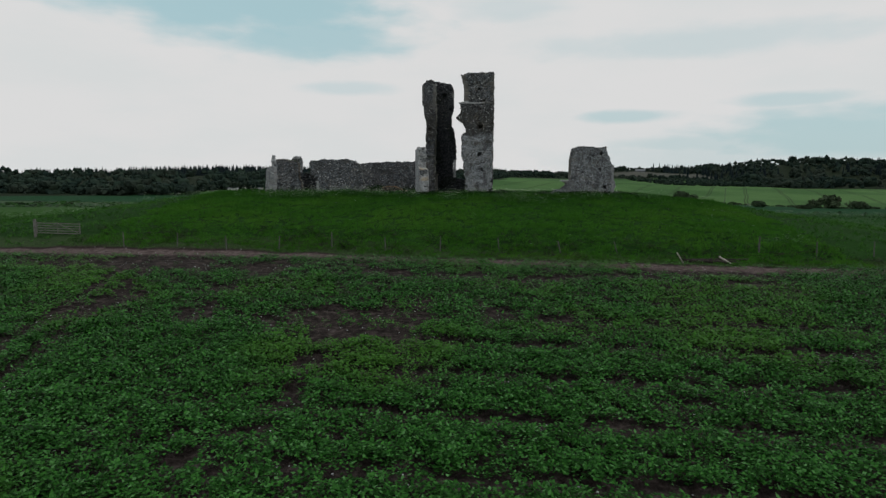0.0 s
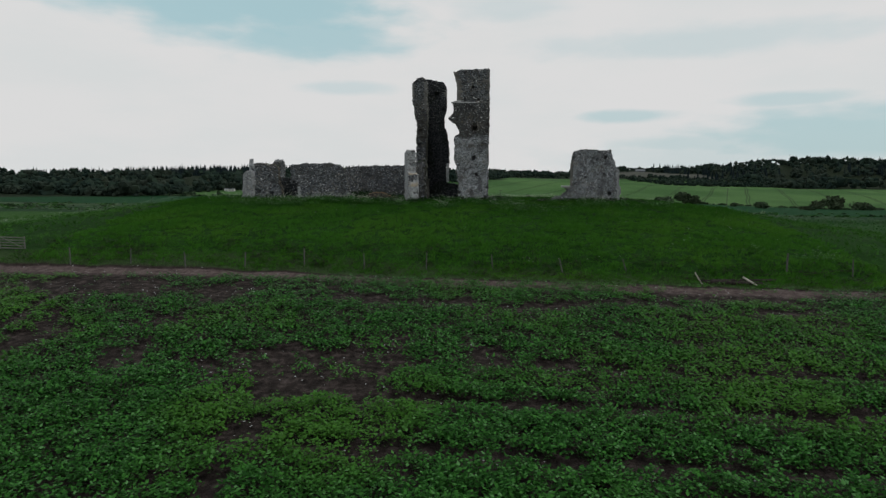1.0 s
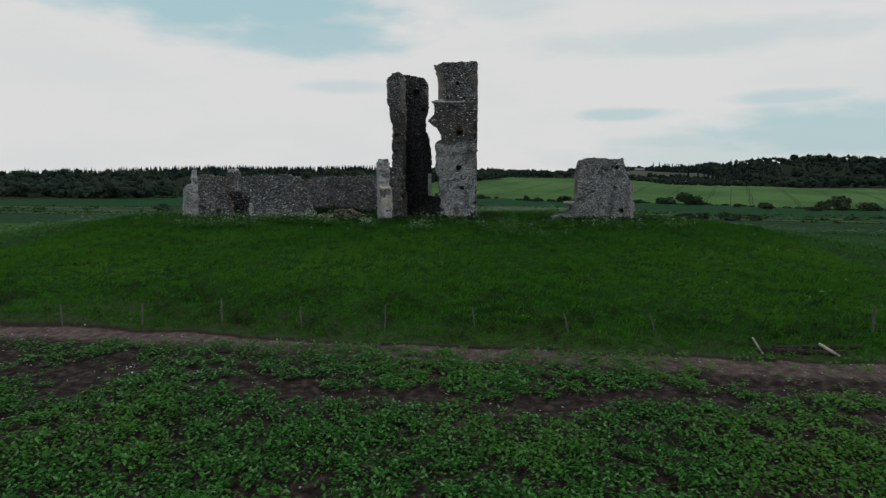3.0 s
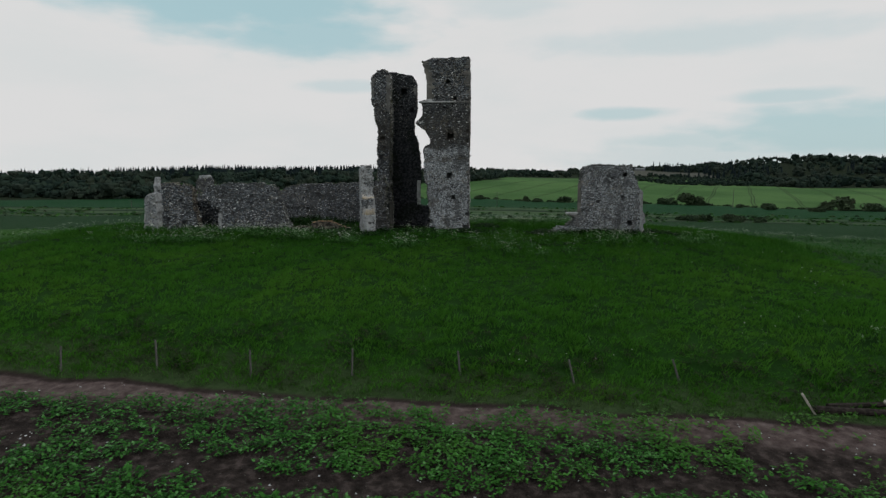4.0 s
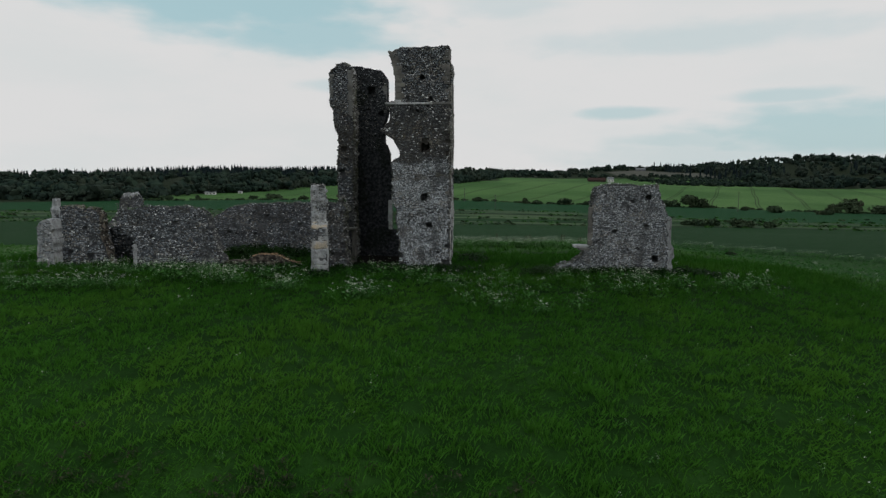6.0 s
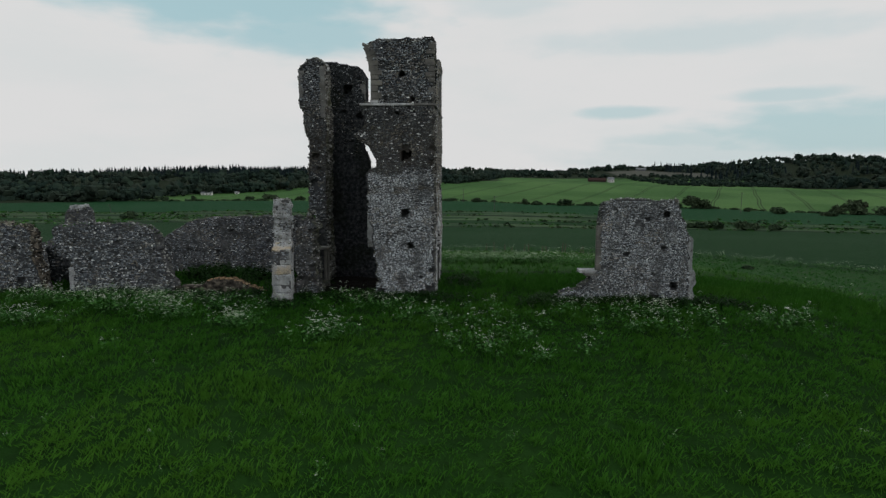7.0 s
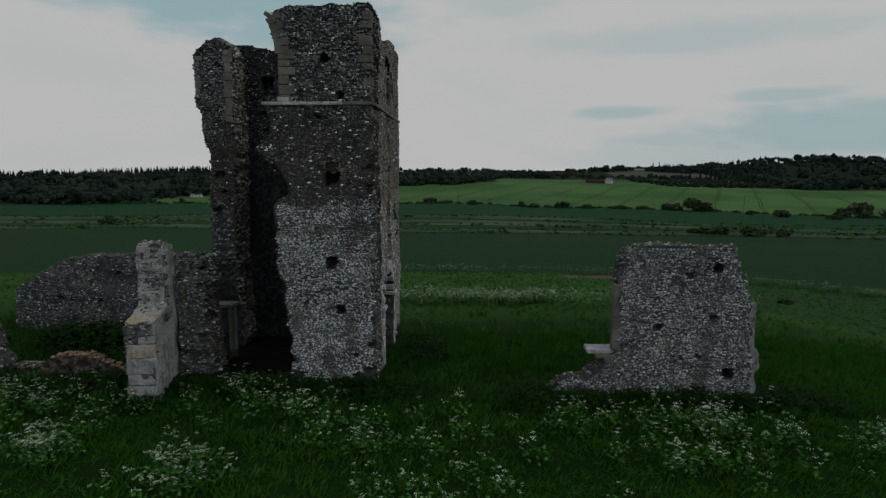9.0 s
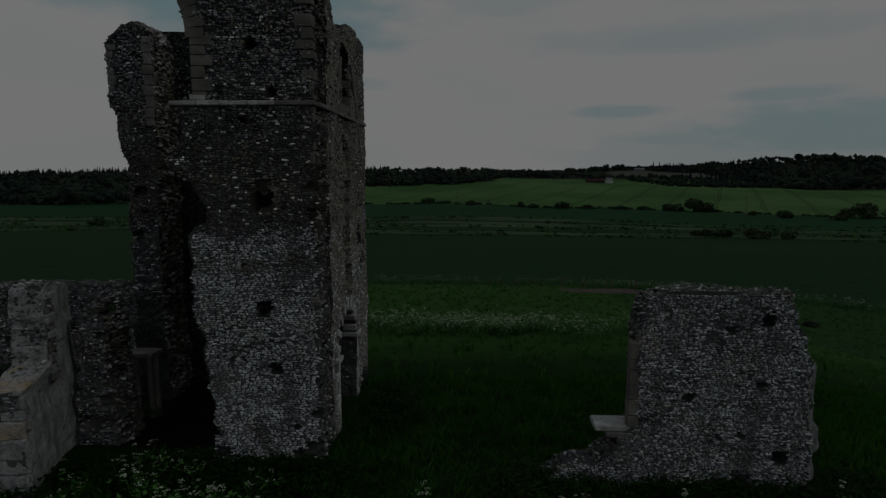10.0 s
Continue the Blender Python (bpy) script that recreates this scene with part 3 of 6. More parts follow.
BARK = plain_material("bark", (0.05, 0.04, 0.03), (0.11, 0.09, 0.07), 6.0)
LOGBARK = plain_material("rotten_bark", (0.012, 0.01, 0.009), (0.035, 0.03, 0.026), 6.0)
WEATHERED = wood_material("weathered_wood", (0.047, 0.0464, 0.0442), (0.105, 0.104, 0.0986))
PALEWOOD = wood_material("split_pale_wood", (0.24, 0.224, 0.192), (0.4, 0.376, 0.336))
GATEWOOD = wood_material("bleached_gate_wood", (0.075, 0.0728, 0.0675), (0.165, 0.16, 0.15))
RENDERED = plain_material("white_render", (0.434, 0.434, 0.42), (0.525, 0.525, 0.511), 0.6)
PANTILE = plain_material("red_pantiles", (0.0248, 0.0154, 0.0138), (0.0413, 0.0248, 0.022), 1.5)
SLATE = plain_material("grey_roofing", (0.098, 0.105, 0.112), (0.154, 0.161, 0.168), 1.2)
PANE = plain_material("dark_panes", (0.03, 0.035, 0.04), (0.05, 0.055, 0.06), 2.0, 0.15)

# ---- the land ----
HILL_X = [-3500, -1500, -860, -650, -540, -440, -380, -200, 0, 150, 286, 400, 507, 612, 789, 1500, 3500]
HILL_Z = [-20, -20, -20, -13, -4, 6, 1, 5, 5, 3, 14, 10, 18, 29, 24, 18, 8]
RIDGE_Y = [-3000, -200, -60, 0, 20, 30, 40, 46, 48.3, 50, 53.6, 58.7, 65, 72, 78, 85, 100, 126, 150, 250, 300, 420, 3000]
RIDGE_Z = [-60, -22, -12.2, -8.2, -6.55, -5.75, -4.85, -4.45, -4.25, -3.65, -2.6, -1.75, -0.9, -0.2, -0.15, -0.3, -1.2, -4.2, -6.2, -12.8, -14.6, -15.4, -15.5]
BASE_Y = [-3000, -200, -60, 0, 20, 30, 40, 46, 50, 75, 100, 126, 150, 250, 300, 420, 3000]
BASE_Z = [-60, -22, -12.2, -8.2, -6.55, -5.75, -4.85, -4.45, -4.2, -4.3, -4.6, -5.2, -6.6, -12.8, -14.6, -15.4, -15.5]


def land(x, y, rough=True):
    """Height of the ground."""
    x, y = np.broadcast_arrays(np.asarray(x, float), np.asarray(y, float))
    base, top = np.interp(y, BASE_Y, BASE_Z), np.interp(y, RIDGE_Y, RIDGE_Z)
    z = base + (top - base) * (1 - step(22, 62, np.abs(x + 1)))
    z = z - 0.018 * np.clip(x - 20, 0, 250) * step(140, 280, y)
    z = z + step(465, 800, y) * (14 - 5 * step(100, 400, x))
    hill = np.interp(x, HILL_X, HILL_Z)
    z = z + (hill - z) * step(780, 1150, y)
    if rough:
        near = 1 - step(130, 260, y)
        mound = step(47, 50, y)
        z = z + near * (0.10 * vnoise(x / 3.1, y / 3.1, 0, 3) * (0.4 + 0.6 * mound) + (0.05 + 0.05 * mound) * vnoise(x / 0.9, y / 0.9, 0, 4))
        z = z + (1 - near) * 1.0 * vnoise(x / 60, y / 60, 0, 5)
    return z


def spread(lo, hi, fine_lo, fine_hi, cell, grow):
    """Grid lines: even in the middle, wider and wider outwards."""
    mid = list(np.arange(fine_lo, fine_hi + 1e-6, cell))
    up, d = [], cell
    while (up[-1] if up else mid[-1]) < hi:
        d *= grow
        up.append((up[-1] if up else mid[-1]) + d)
    down, d = [], cell
    while (down[-1] if down else mid[0]) > lo:
        d *= grow
        down.append((down[-1] if down else mid[0]) - d)
    return np.array(down[::-1] + mid + up)


gx, gy = spread(-3300, 3300, -40, 45, 0.9, 1.1), spread(-1500, 2600, 8, 130, 0.9, 1.055)
GX, GY = np.meshgrid(gx, gy, indexing="ij")
gv = np.stack([GX, GY, land(GX, GY)], -1).reshape(-1, 3)
gi = np.arange(len(gx) * len(gy)).reshape(len(gx), len(gy))
gf = np.stack([gi[:-1, :-1], gi[1:, :-1], gi[1:, 1:], gi[:-1, 1:]], -1).reshape(-1, 4)
ground = new("ground", raw_mesh("ground", gv, gf, GROUND, True))
tagged(ground, "rolling farmland with a crop field, grassy mound and distant fields", "ground", kind="structure")


# ---- plants that cover the ground ----
def blades(count, height, lean, width, seed):
    """A tuft of narrow bent blades."""
    r = np.random.default_rng(seed)
    v, f = [], []
    for i in range(count):
        a, h = r.uniform(0, 6.283), height * r.uniform(0.55, 1.0)
        ox, oy, out = *r.normal(0, 0.09, 2), lean * r.uniform(0.3, 1.0)
        w = width * r.uniform(0.7, 1.2)
        sx, sy, dx, dy = -math.sin(a) * w, math.cos(a) * w, math.cos(a), math.sin(a)
        n = len(v)
        v += [(ox - sx, oy - sy, -0.03), (ox + sx, oy + sy, -0.03), (ox + dx * out * 0.4 + sx * 0.7, oy + dy * out * 0.4 + sy * 0.7, h * 0.62), (ox + dx * out, oy + dy * out, h)]
        f += [(n, n + 1, n + 2), (n, n + 2, n + 3)]
    return np.array(v), np.array(f)


def leafy(count, height, spread_, size, seed):
    """A low plant of broad leaflets on short stalks."""
    r = np.random.default_rng(seed)
    v, f = [], []
    for i in range(count):
        a, out, h = r.uniform(0, 6.283), spread_ * math.sqrt(r.uniform(0.02, 1)), height * r.uniform(0.45, 1.0)
        h *= 1 - 0.45 * (out / spread_) ** 2
        c = np.array([out * math.cos(a), out * math.sin(a), h])
        b = a + r.normal(0, 0.8)
        d = np.array([math.cos(b), math.sin(b), r.normal(0.05, 0.35)]) * size * r.uniform(0.7, 1.25)
        s = np.array([-math.sin(b), math.cos(b), r.normal(0, 0.3)]) * size * r.uniform(0.38, 0.6)
        n = len(v)
        v += [c - d * 0.6, c + s - d * 0.05 - (0, 0, size * 0.12), c + d * 0.75, c - s - d * 0.05 - (0, 0, size * 0.12)]
        f += [(n, n + 1, n + 2), (n, n + 2, n + 3)]
    return np.array(v), np.array(f)


def umbels(count, height, seed):
    """Cow parsley: thin stalks that branch into flat heads of tiny flowers. Stalks and leaves, then flowers."""
    r = np.random.default_rng(seed)
    gv_, gf_, wv, wf = [], [], [], []
    for i in range(count):
        a, out, h = r.uniform(0, 6.283), r.uniform(0.02, 0.28), height * r.uniform(0.6, 1.0)
        t = np.array([out * math.cos(a), out * math.sin(a), h])
        n = len(gv_)
        gv_ += [np.array([-0.008, 0, 0]), np.array([0.008, 0, 0]), t]
        gf_ += [(n, n + 1, n + 2)]
        wide = r.uniform(0.035, 0.075)
        for j in range(6):
            # each umbel is a shallow dome of small round umbellets
            b, q = j * 2.4 + r.uniform(-0.3, 0.3), wide * math.sqrt((j + 0.3) / 6)
            c = t + (q * math.cos(b), q * math.sin(b), 0.02 - 2.5 * q * q + r.uniform(-0.01, 0.01))
            s_ = r.uniform(0.009, 0.019)
            m = len(wv)
            wv += [c + (s_ * math.cos(b + k * 1.571), s_ * math.sin(b + k * 1.571), r.uniform(-0.008, 0.008)) for k in range(4)]
            wf += [(m, m + 1, m + 2), (m, m + 2, m + 3)]
    lv, lf = leafy(15, height * 0.8, 0.34, 0.094, seed + 5)
    n = len(gv_)
    return (np.concatenate([np.array(gv_), lv]), np.concatenate([np.array(gf_), lf + n])), (np.array(wv), np.array(wf))


def scatter(area, density, keep, seed):
    """Random places in a box (x0, x1, y0, y1) that keep() accepts with its chance."""
    r = np.random.default_rng(seed)
    x0, x1, y0, y1 = area
    n = int((x1 - x0) * (y1 - y0) * density)
    x, y = r.uniform(x0, x1, n), r.uniform(y0, y1, n)
    k = r.uniform(0, 1, n) < keep(x, y)
    return x[k], y[k], r


def ruin_clear(x, y):
    """1 where no wall stands."""
    walls = ((x > -3) & (x < 6.5) & (y > 75.2) & (y < 84) & ~((x > -1.2) & (x < 4.8) & (y > 77) & (y < 82.3))) | ((x > 14.9) & (x < 21.8) & (y > 74.1) & (y < 75.9))
    walls |= ((x > -22.4) & (x < -10) & (y > 75.1) & (y < 76.6)) | ((x > -3.5) & (x < -1.6) & (y > 72.9) & (y < 78))
    return ~walls


def head_edge(x):
    return 47.2 - 0.065 * np.maximum(x, 0) - 0.12 * np.clip(x, -15, 0)


def grass_keep(x, y):
    k = step(-0.1, 0.9, y - head_edge(x) - 0.5 * vnoise(x / 2.2, y / 2.2, 0, 9))
    inside = (x > -1.2) & (x < 4.8) & (y > 76.5) & (y < 82.3)
    return k * ruin_clear(x, y) * np.where(inside, 0.0, 1.0) * (((x - 26.5) / 5.5) ** 2 + ((y - 122.0) / 3.0) ** 2 > 1.1)


def lay(name, templates, x, y, r, mat, label, category, lo=0.7, hi=1.3, tall=None, sink=0.0):
    n = len(x)
    s = r.uniform(lo, hi, n)
    hz = s * (tall(x, y) if tall else 1.0)
    v, f = tile(templates, np.stack([x, y, land(x, y) - sink], -1), r.uniform(0, 6.283, n), np.stack([s, s, hz], -1), r.integers(0, len(templates), n))
    return tagged(new(name, raw_mesh(name, v, f, mat)), label, category, kind="stuff")


def sward(x, y):
    return 0.75 + 0.55 * vnoise(x / 4.5, y / 4.5, 0, 11) ** 2 + 0.35 * vnoise(x / 1.3, y / 1.3, 0, 12) + 0.5 * step(70, 75, y) * (1 - step(84, 95, y))


tufts = [blades(8, 0.3, 0.25, 0.013, 20 + i) for i in range(6)]
x, y, r = scatter((-30, 34, 43, 84), 11.0, grass_keep, 31)
lay("mound_grass", tufts, x, y, r, GRASS, "long green meadow grass on the mound, taller and darker towards the top", "grass", 0.7, 1.4, sward)
tufts_wide = [blades(6, 0.3, 0.28, 0.03, 40 + i) for i in range(4)]
x, y, r = scatter((-75, 85, 43, 128), 1.3, lambda a, b: grass_keep(a, b) * ~((a > -30) & (a < 34) & (b < 84)) * (b + 0.6 * np.maximum(a - 38, 0) < 128), 32)
side = (x > 25) & (y + 0.7 * (x - 30) + 2 * vnoise(x / 4, y / 4, 0, 45) > 95)
lay("side_pasture", tufts_wide, x[side], y[side], r, PASTURE, "short darker pasture beside the mound", "grass", 0.45, 0.85)
x, y = x[~side], y[~side]
lay("outer_grass", tufts_wide, x, y, r, MEADOW, "long meadow grass round the mound", "grass", 0.7, 1.4, sward)

x, y, r = scatter((-32, 36, 44, 52), 15.0, lambda a, b: step(-0.15, 0.25, b - head_edge(a) + 0.3 * vnoise(a / 1.1, b / 1.1, 0, 49)) * (1 - step(1.6, 2.8, b - head_edge(a))), 39)
lay("verge_grass", [blades(7, 0.15, 0.16, 0.013, 26 + i) for i in range(4)], x, y, r, VERGE, "short dull grass on the verge of the headland", "grass", 0.6, 1.3)

BARE = [(-2.6, 30.8, 4.6, 2.6), (-1.6, 28.4, 3.6, 0.8), (-3.2, 25.0, 0.9, 1.0), (-3.1, 21.8, 0.5, 1.6), (-3.6, 19.0, 0.9, 0.7), (-5.0, 17.4, 0.4, 1.0), (-11.4, 31.0, 1.0, 2.0), (-20.5, 43.0, 6.0, 2.0), (-11.0, 42.6, 1.6, 2.4), (5.6, 32.0, 0.8, 1.0),
        (8.3, 31.5, 1.2, 0.6), (8.6, 40.0, 2.2, 0.7), (20.8, 43.2, 5.2, 1.6), (-3.5, 41.3, 3.2, 0.6), (2.0, 40.8, 3.6, 0.65), (8.2, 40.0, 2.2, 0.8), (22.4, 39.6, 2.0, 0.6), (-12.5, 36.3, 1.3, 1.0), (4.9, 33.4, 0.8, 0.8), (1.0, 34.4, 1.2, 0.7), (-18.0, 33.0, 1.6, 2.4), (13.0, 24.5, 1.0, 0.4), (21.0, 27.5, 1.6, 0.5), (10.0, 14.6, 0.6, 0.9), (11.8, 21.6, 0.9, 0.4), (11.0, 31.0, 0.8, 0.4), (13.5, 41.0, 3.0, 0.5)]


def crop_keep(x, y):
    k = 1 - step(-3.2, -1.2, y - head_edge(x) + 1.1 * vnoise(x / 2.0, y / 1.2, 0, 13) - 1.7 * step(-13, -4, x))
    k = k * (1 - 0.5 * step(34, 41, y) * step(0.0, 0.4, vnoise(x / 3.5, y / 1.0, 0, 14)))
    # gaps between the drilled beds
    bed = np.abs(((y + 0.06 * x - 20.4 + 0.2 * vnoise(x / 6, y / 6, 0, 15)) / 3.75 + 0.5) % 1.0 - 0.5)
    k = k * (1 - 0.97 * (1 - step(0.085, 0.135, bed)) * (0.3 + 0.7 * step(-7, 2, x)) * (1 - 0.6 * step(28, 36, y)))
    for cx, cy, rx, ry in BARE:
        d = np.sqrt(((x - cx) / rx) ** 2 + ((y - cy) / ry) ** 2) / 1.18 + 0.45 * vnoise(x / 0.9, y / 0.9, 0, 16)
        sown_ = 0.14 if cy < 38 else 0.03
        k = k * (sown_ + (1 - sown_) * step(0.75, 1.15, d))
    # wheel tracks that run off askew
    for off in (0.0, 2.0):
        line = np.abs(x + 16.1 + off + (y - 25) * 0.205 + 0.15 * vnoise(x / 2, y / 2, 0, 19))
        k = k * (0.08 + 0.92 * step(0.3, 0.6, line))
    return np.clip(k * (1.15 + 0.5 * vnoise(x / 1.5, y / 1.5, 0, 17)), 0, 1)


plants = [leafy(20, 0.46, 0.26, 0.076, 60 + i) for i in range(6)]
in_view = lambda a, b: np.abs(a - 3.5) < 6 + 0.86 * b
far_plants = [leafy(12, 0.42, 0.275, 0.09, 75 + i) for i in range(4)]
x, y, r = scatter((-42, 46, 14.5, 46.5), 16.4, lambda a, b: crop_keep(a, b) * in_view(a, b) * (1 - 0.12 * step(27, 37, b)) * (1 - 0.35 * step(42, 45, b)), 33)
bed_high = lambda a, b: (1.0 - 0.3 * step(36, 44, b)) * (1.0 + 0.35 * vnoise(a / 0.9, b / 0.7, 0, 46))
fore = y < 29 + 2 * vnoise(x / 3, y / 3, 0, 18)
lay("bean_crop", plants, x[fore], y[fore], r, CROP, "low leafy green crop in rows over reddish soil", "crop", 0.9, 1.55, bed_high)
lay("young_crop", far_plants, x[~fore], y[~fore], r, CROP, "thinner young crop towards the bare headland", "crop", 0.85, 1.45, bed_high)
broad_plants = [leafy(8, 0.42, 0.42, 0.24, 66 + i) for i in range(4)]
x, y, r = scatter((-58, 64, 6, 46.5), 2.1, lambda a, b: crop_keep(a, b) * ~(in_view(a, b) & (b > 14.5)), 34)
lay("outer_crop", broad_plants, x, y, r, CROP, "low leafy green crop at the sides of the field", "crop", 1.05, 1.55)

# stones lying on the soil
peb = []
for i in range(3):
    bm = bmesh.new()
    bmesh.ops.create_icosphere(bm, subdivisions=1, radius=0.05)
    for v in bm.verts:
        v.co *= 1 + 0.3 * noise.noise(v.co * 20 + Vector((i * 7, 0, 0)))
        v.co.z *= 0.6
    bmesh.ops.triangulate(bm, faces=bm.faces)
    bm.verts.index_update()
    peb.append((np.array([v.co[:] for v in bm.verts]), np.array([[v.index for v in f.verts] for f in bm.faces])))
    bm.free()
x, y, r = scatter((-30, 32, 13, 49), 2.2, lambda a, b: (0.12 + 0.88 * (1 - crop_keep(a, b))) * (b < head_edge(a) - 0.2) * 0.6, 35)
lay("field_stones", peb, x, y, r, PALE, "pale flint stones scattered over the bare soil", "stones", 0.4, 1.1)

# cow parsley: centre, spread, number of plants
PARSLEY = [(-6.0, 72.4, 3.0, 0.8, 70), (-17, 69.4, 2.4, 0.5, 110), (-17.5, 73.2, 3.0, 0.8, 120), (-12.5, 73.6, 2.2, 0.7, 150), (-7.6, 70.7, 0.7, 0.6, 50), (-10.5, 71.8, 1.2, 0.7, 70), (-3.4, 69.2, 0.45, 0.5, 48), (1.8, 68.2, 0.55, 0.6, 60), (1.6, 73.6, 0.6, 0.4, 26), (3.8, 72.4, 0.7, 0.5, 36),
           (6.1, 70.8, 0.9, 0.8, 40), (7.8, 67.1, 0.6, 0.4, 14), (8.9, 66.3, 0.6, 0.3, 13), (10.3, 67.8, 1.0, 0.5, 20), (11.6, 65.5, 0.35, 0.3, 14), (10.8, 70.4, 1.5, 0.8, 32), (13.7, 66.6, 0.6, 0.3, 9), (15.0, 71.7, 1.3, 0.6, 46), (18.4, 71.6, 0.6, 0.35, 70), (17.0, 69.0, 1.0, 0.5, 40), (20.1, 70.5, 0.8, 0.6, 26), (23.6, 70.3, 1.0, 0.8, 40), (26.0, 71.0, 1.0, 0.8, 20), (1.0, 71.0, 8.0, 2.0, 40),
           (12.0, 94.0, 4.2, 1.0, 330), (5.0, 96.0, 4.0, 1.2, 110), (20, 95, 4.0, 1.2, 70), (-40, 80.0, 9.0, 1.6, 240), (-55, 76.0, 8.0, 1.6, 180), (6, 129.0, 12.0, 0.7, 260), (40, 83, 3.0, 1.0, 40), (30.5, 51.0, 0.9, 0.6, 22), (26.5, 52.5, 0.5, 0.4, 8)]
PARSLEY += [(26 + 2.5 * k, 127 - 0.6 * max(0, 2.5 * k - 12), 1.0, 0.5, 34) for k in range(26)]
heads = [umbels(4, 0.78, 80 + i) for i in range(5)]
pr = np.random.default_rng(36)
px_, py_ = [], []
for cx, cy, sx, sy, n in PARSLEY:
    n = round(n * (0.75 if cx < -3 else 0.5 if cy < 71 else 0.5 if cy < 78 else 1.2 if cy < 100 and cx < 25 else 0.75))
    px_.append(pr.normal(cx, 1.25 * sx, n))
    py_.append(pr.normal(cy, sy, n))
px_.append(pr.uniform(-16, 26, 60))
py_.append(pr.uniform(50.5, 68, 60))
px_, py_ = np.concatenate(px_), np.concatenate(py_)
lone = np.arange(len(px_)) >= len(px_) - 60
ok = ruin_clear(px_, py_) & (py_ > head_edge(px_) + 0.6)
px_, py_, lone = px_[ok], py_[ok], lone[ok]
ps, pt, pk = pr.uniform(0.8, 1.45, len(px_)), pr.uniform(0, 6.283, len(px_)), pr.integers(0, 5, len(px_))
ps = ps * np.where(lone, 0.45, 1.0)
pp = np.stack([px_, py_, land(px_, py_) - 0.02], -1)
for name, i, mat, label in (("parsley_stalks", 0, FERNY, "green stalks and ferny leaves of cow parsley"), ("parsley_flowers", 1, FLOWER, "white flower heads of cow parsley")):
    v, f = tile([h[i] for h in heads], pp, pt, np.stack([ps] * 3, -1), pk)
    tagged(new(name, raw_mesh(name, v, f, mat)), label, "wild flowers", kind="stuff")

# small white flowers in the sward, in loose drifts
fx, fy, fr = scatter((-18, 30, 49.5, 69), 1.5, lambda a, b: step(0.1, 0.7, vnoise(a / 5, b / 3.5, 0, 47)) * step(-0.2, 0.5, vnoise(a / 1.1, b / 1.1, 0, 48)), 38)
star = []
for i in range(3):
    v = fr.normal(0, 0.022, (9, 3)) + (0, 0, 0.3)
    star.append((v, np.arange(9).reshape(3, 3)))
lay("white_meadow_flowers", star, fx, fy, fr, DAISY, "tiny white flowers scattered through the long grass", "wild flowers", 0.7, 1.5)

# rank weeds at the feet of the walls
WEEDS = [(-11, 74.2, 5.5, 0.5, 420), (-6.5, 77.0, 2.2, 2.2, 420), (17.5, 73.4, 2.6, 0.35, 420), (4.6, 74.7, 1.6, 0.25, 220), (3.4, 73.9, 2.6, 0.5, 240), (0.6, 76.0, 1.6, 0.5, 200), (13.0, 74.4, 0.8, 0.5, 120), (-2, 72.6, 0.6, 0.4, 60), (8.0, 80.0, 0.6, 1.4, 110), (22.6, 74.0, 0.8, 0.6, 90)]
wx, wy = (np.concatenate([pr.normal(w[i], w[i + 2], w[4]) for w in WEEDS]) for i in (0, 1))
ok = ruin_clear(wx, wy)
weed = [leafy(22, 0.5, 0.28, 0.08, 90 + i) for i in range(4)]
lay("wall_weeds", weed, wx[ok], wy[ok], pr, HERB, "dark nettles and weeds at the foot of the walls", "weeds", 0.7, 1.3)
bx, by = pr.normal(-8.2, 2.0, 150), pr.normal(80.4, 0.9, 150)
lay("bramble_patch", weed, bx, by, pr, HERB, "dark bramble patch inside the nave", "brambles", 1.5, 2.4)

# ranker, browner weeds along the old fence line
fx, fy, fr = scatter((-32, 36, 45, 55), 7.0, lambda a, b: step(0.3, 1.0, b - head_edge(a)) * (1 - step(2.5, 6.5, b - head_edge(a))) * step(-0.3, 0.3, vnoise(a / 1.7, b / 1.1, 0, 41)), 37)
lay("fence_weeds", weed, fx, fy, fr, DOCK, "dark docks and old weed stalks along the fence", "weeds", 0.5, 1.0)

# ---- masonry ----
def inside(poly, u, z):
    """Even-odd test of points against a closed outline."""
    hit = np.zeros(np.shape(u), bool)
    for (a, b), (c, d) in zip(poly, poly[1:] + poly[:1]):
        if b != d:
            hit ^= ((b > z) != (d > z)) & (u < a + (z - b) * (c - a) / (d - b))
    return hit


def arch(u, z, lo, hi, sill, spring, rise):
    """Points inside a pointed or round opening."""
    mid, half = (lo + hi) / 2, (hi - lo) / 2
    t = np.clip((z - spring) / rise, 0, 1)
    return (z > sill) & (z < spring + rise) & (np.abs(u - mid) < half * np.sqrt(1 - t**2))


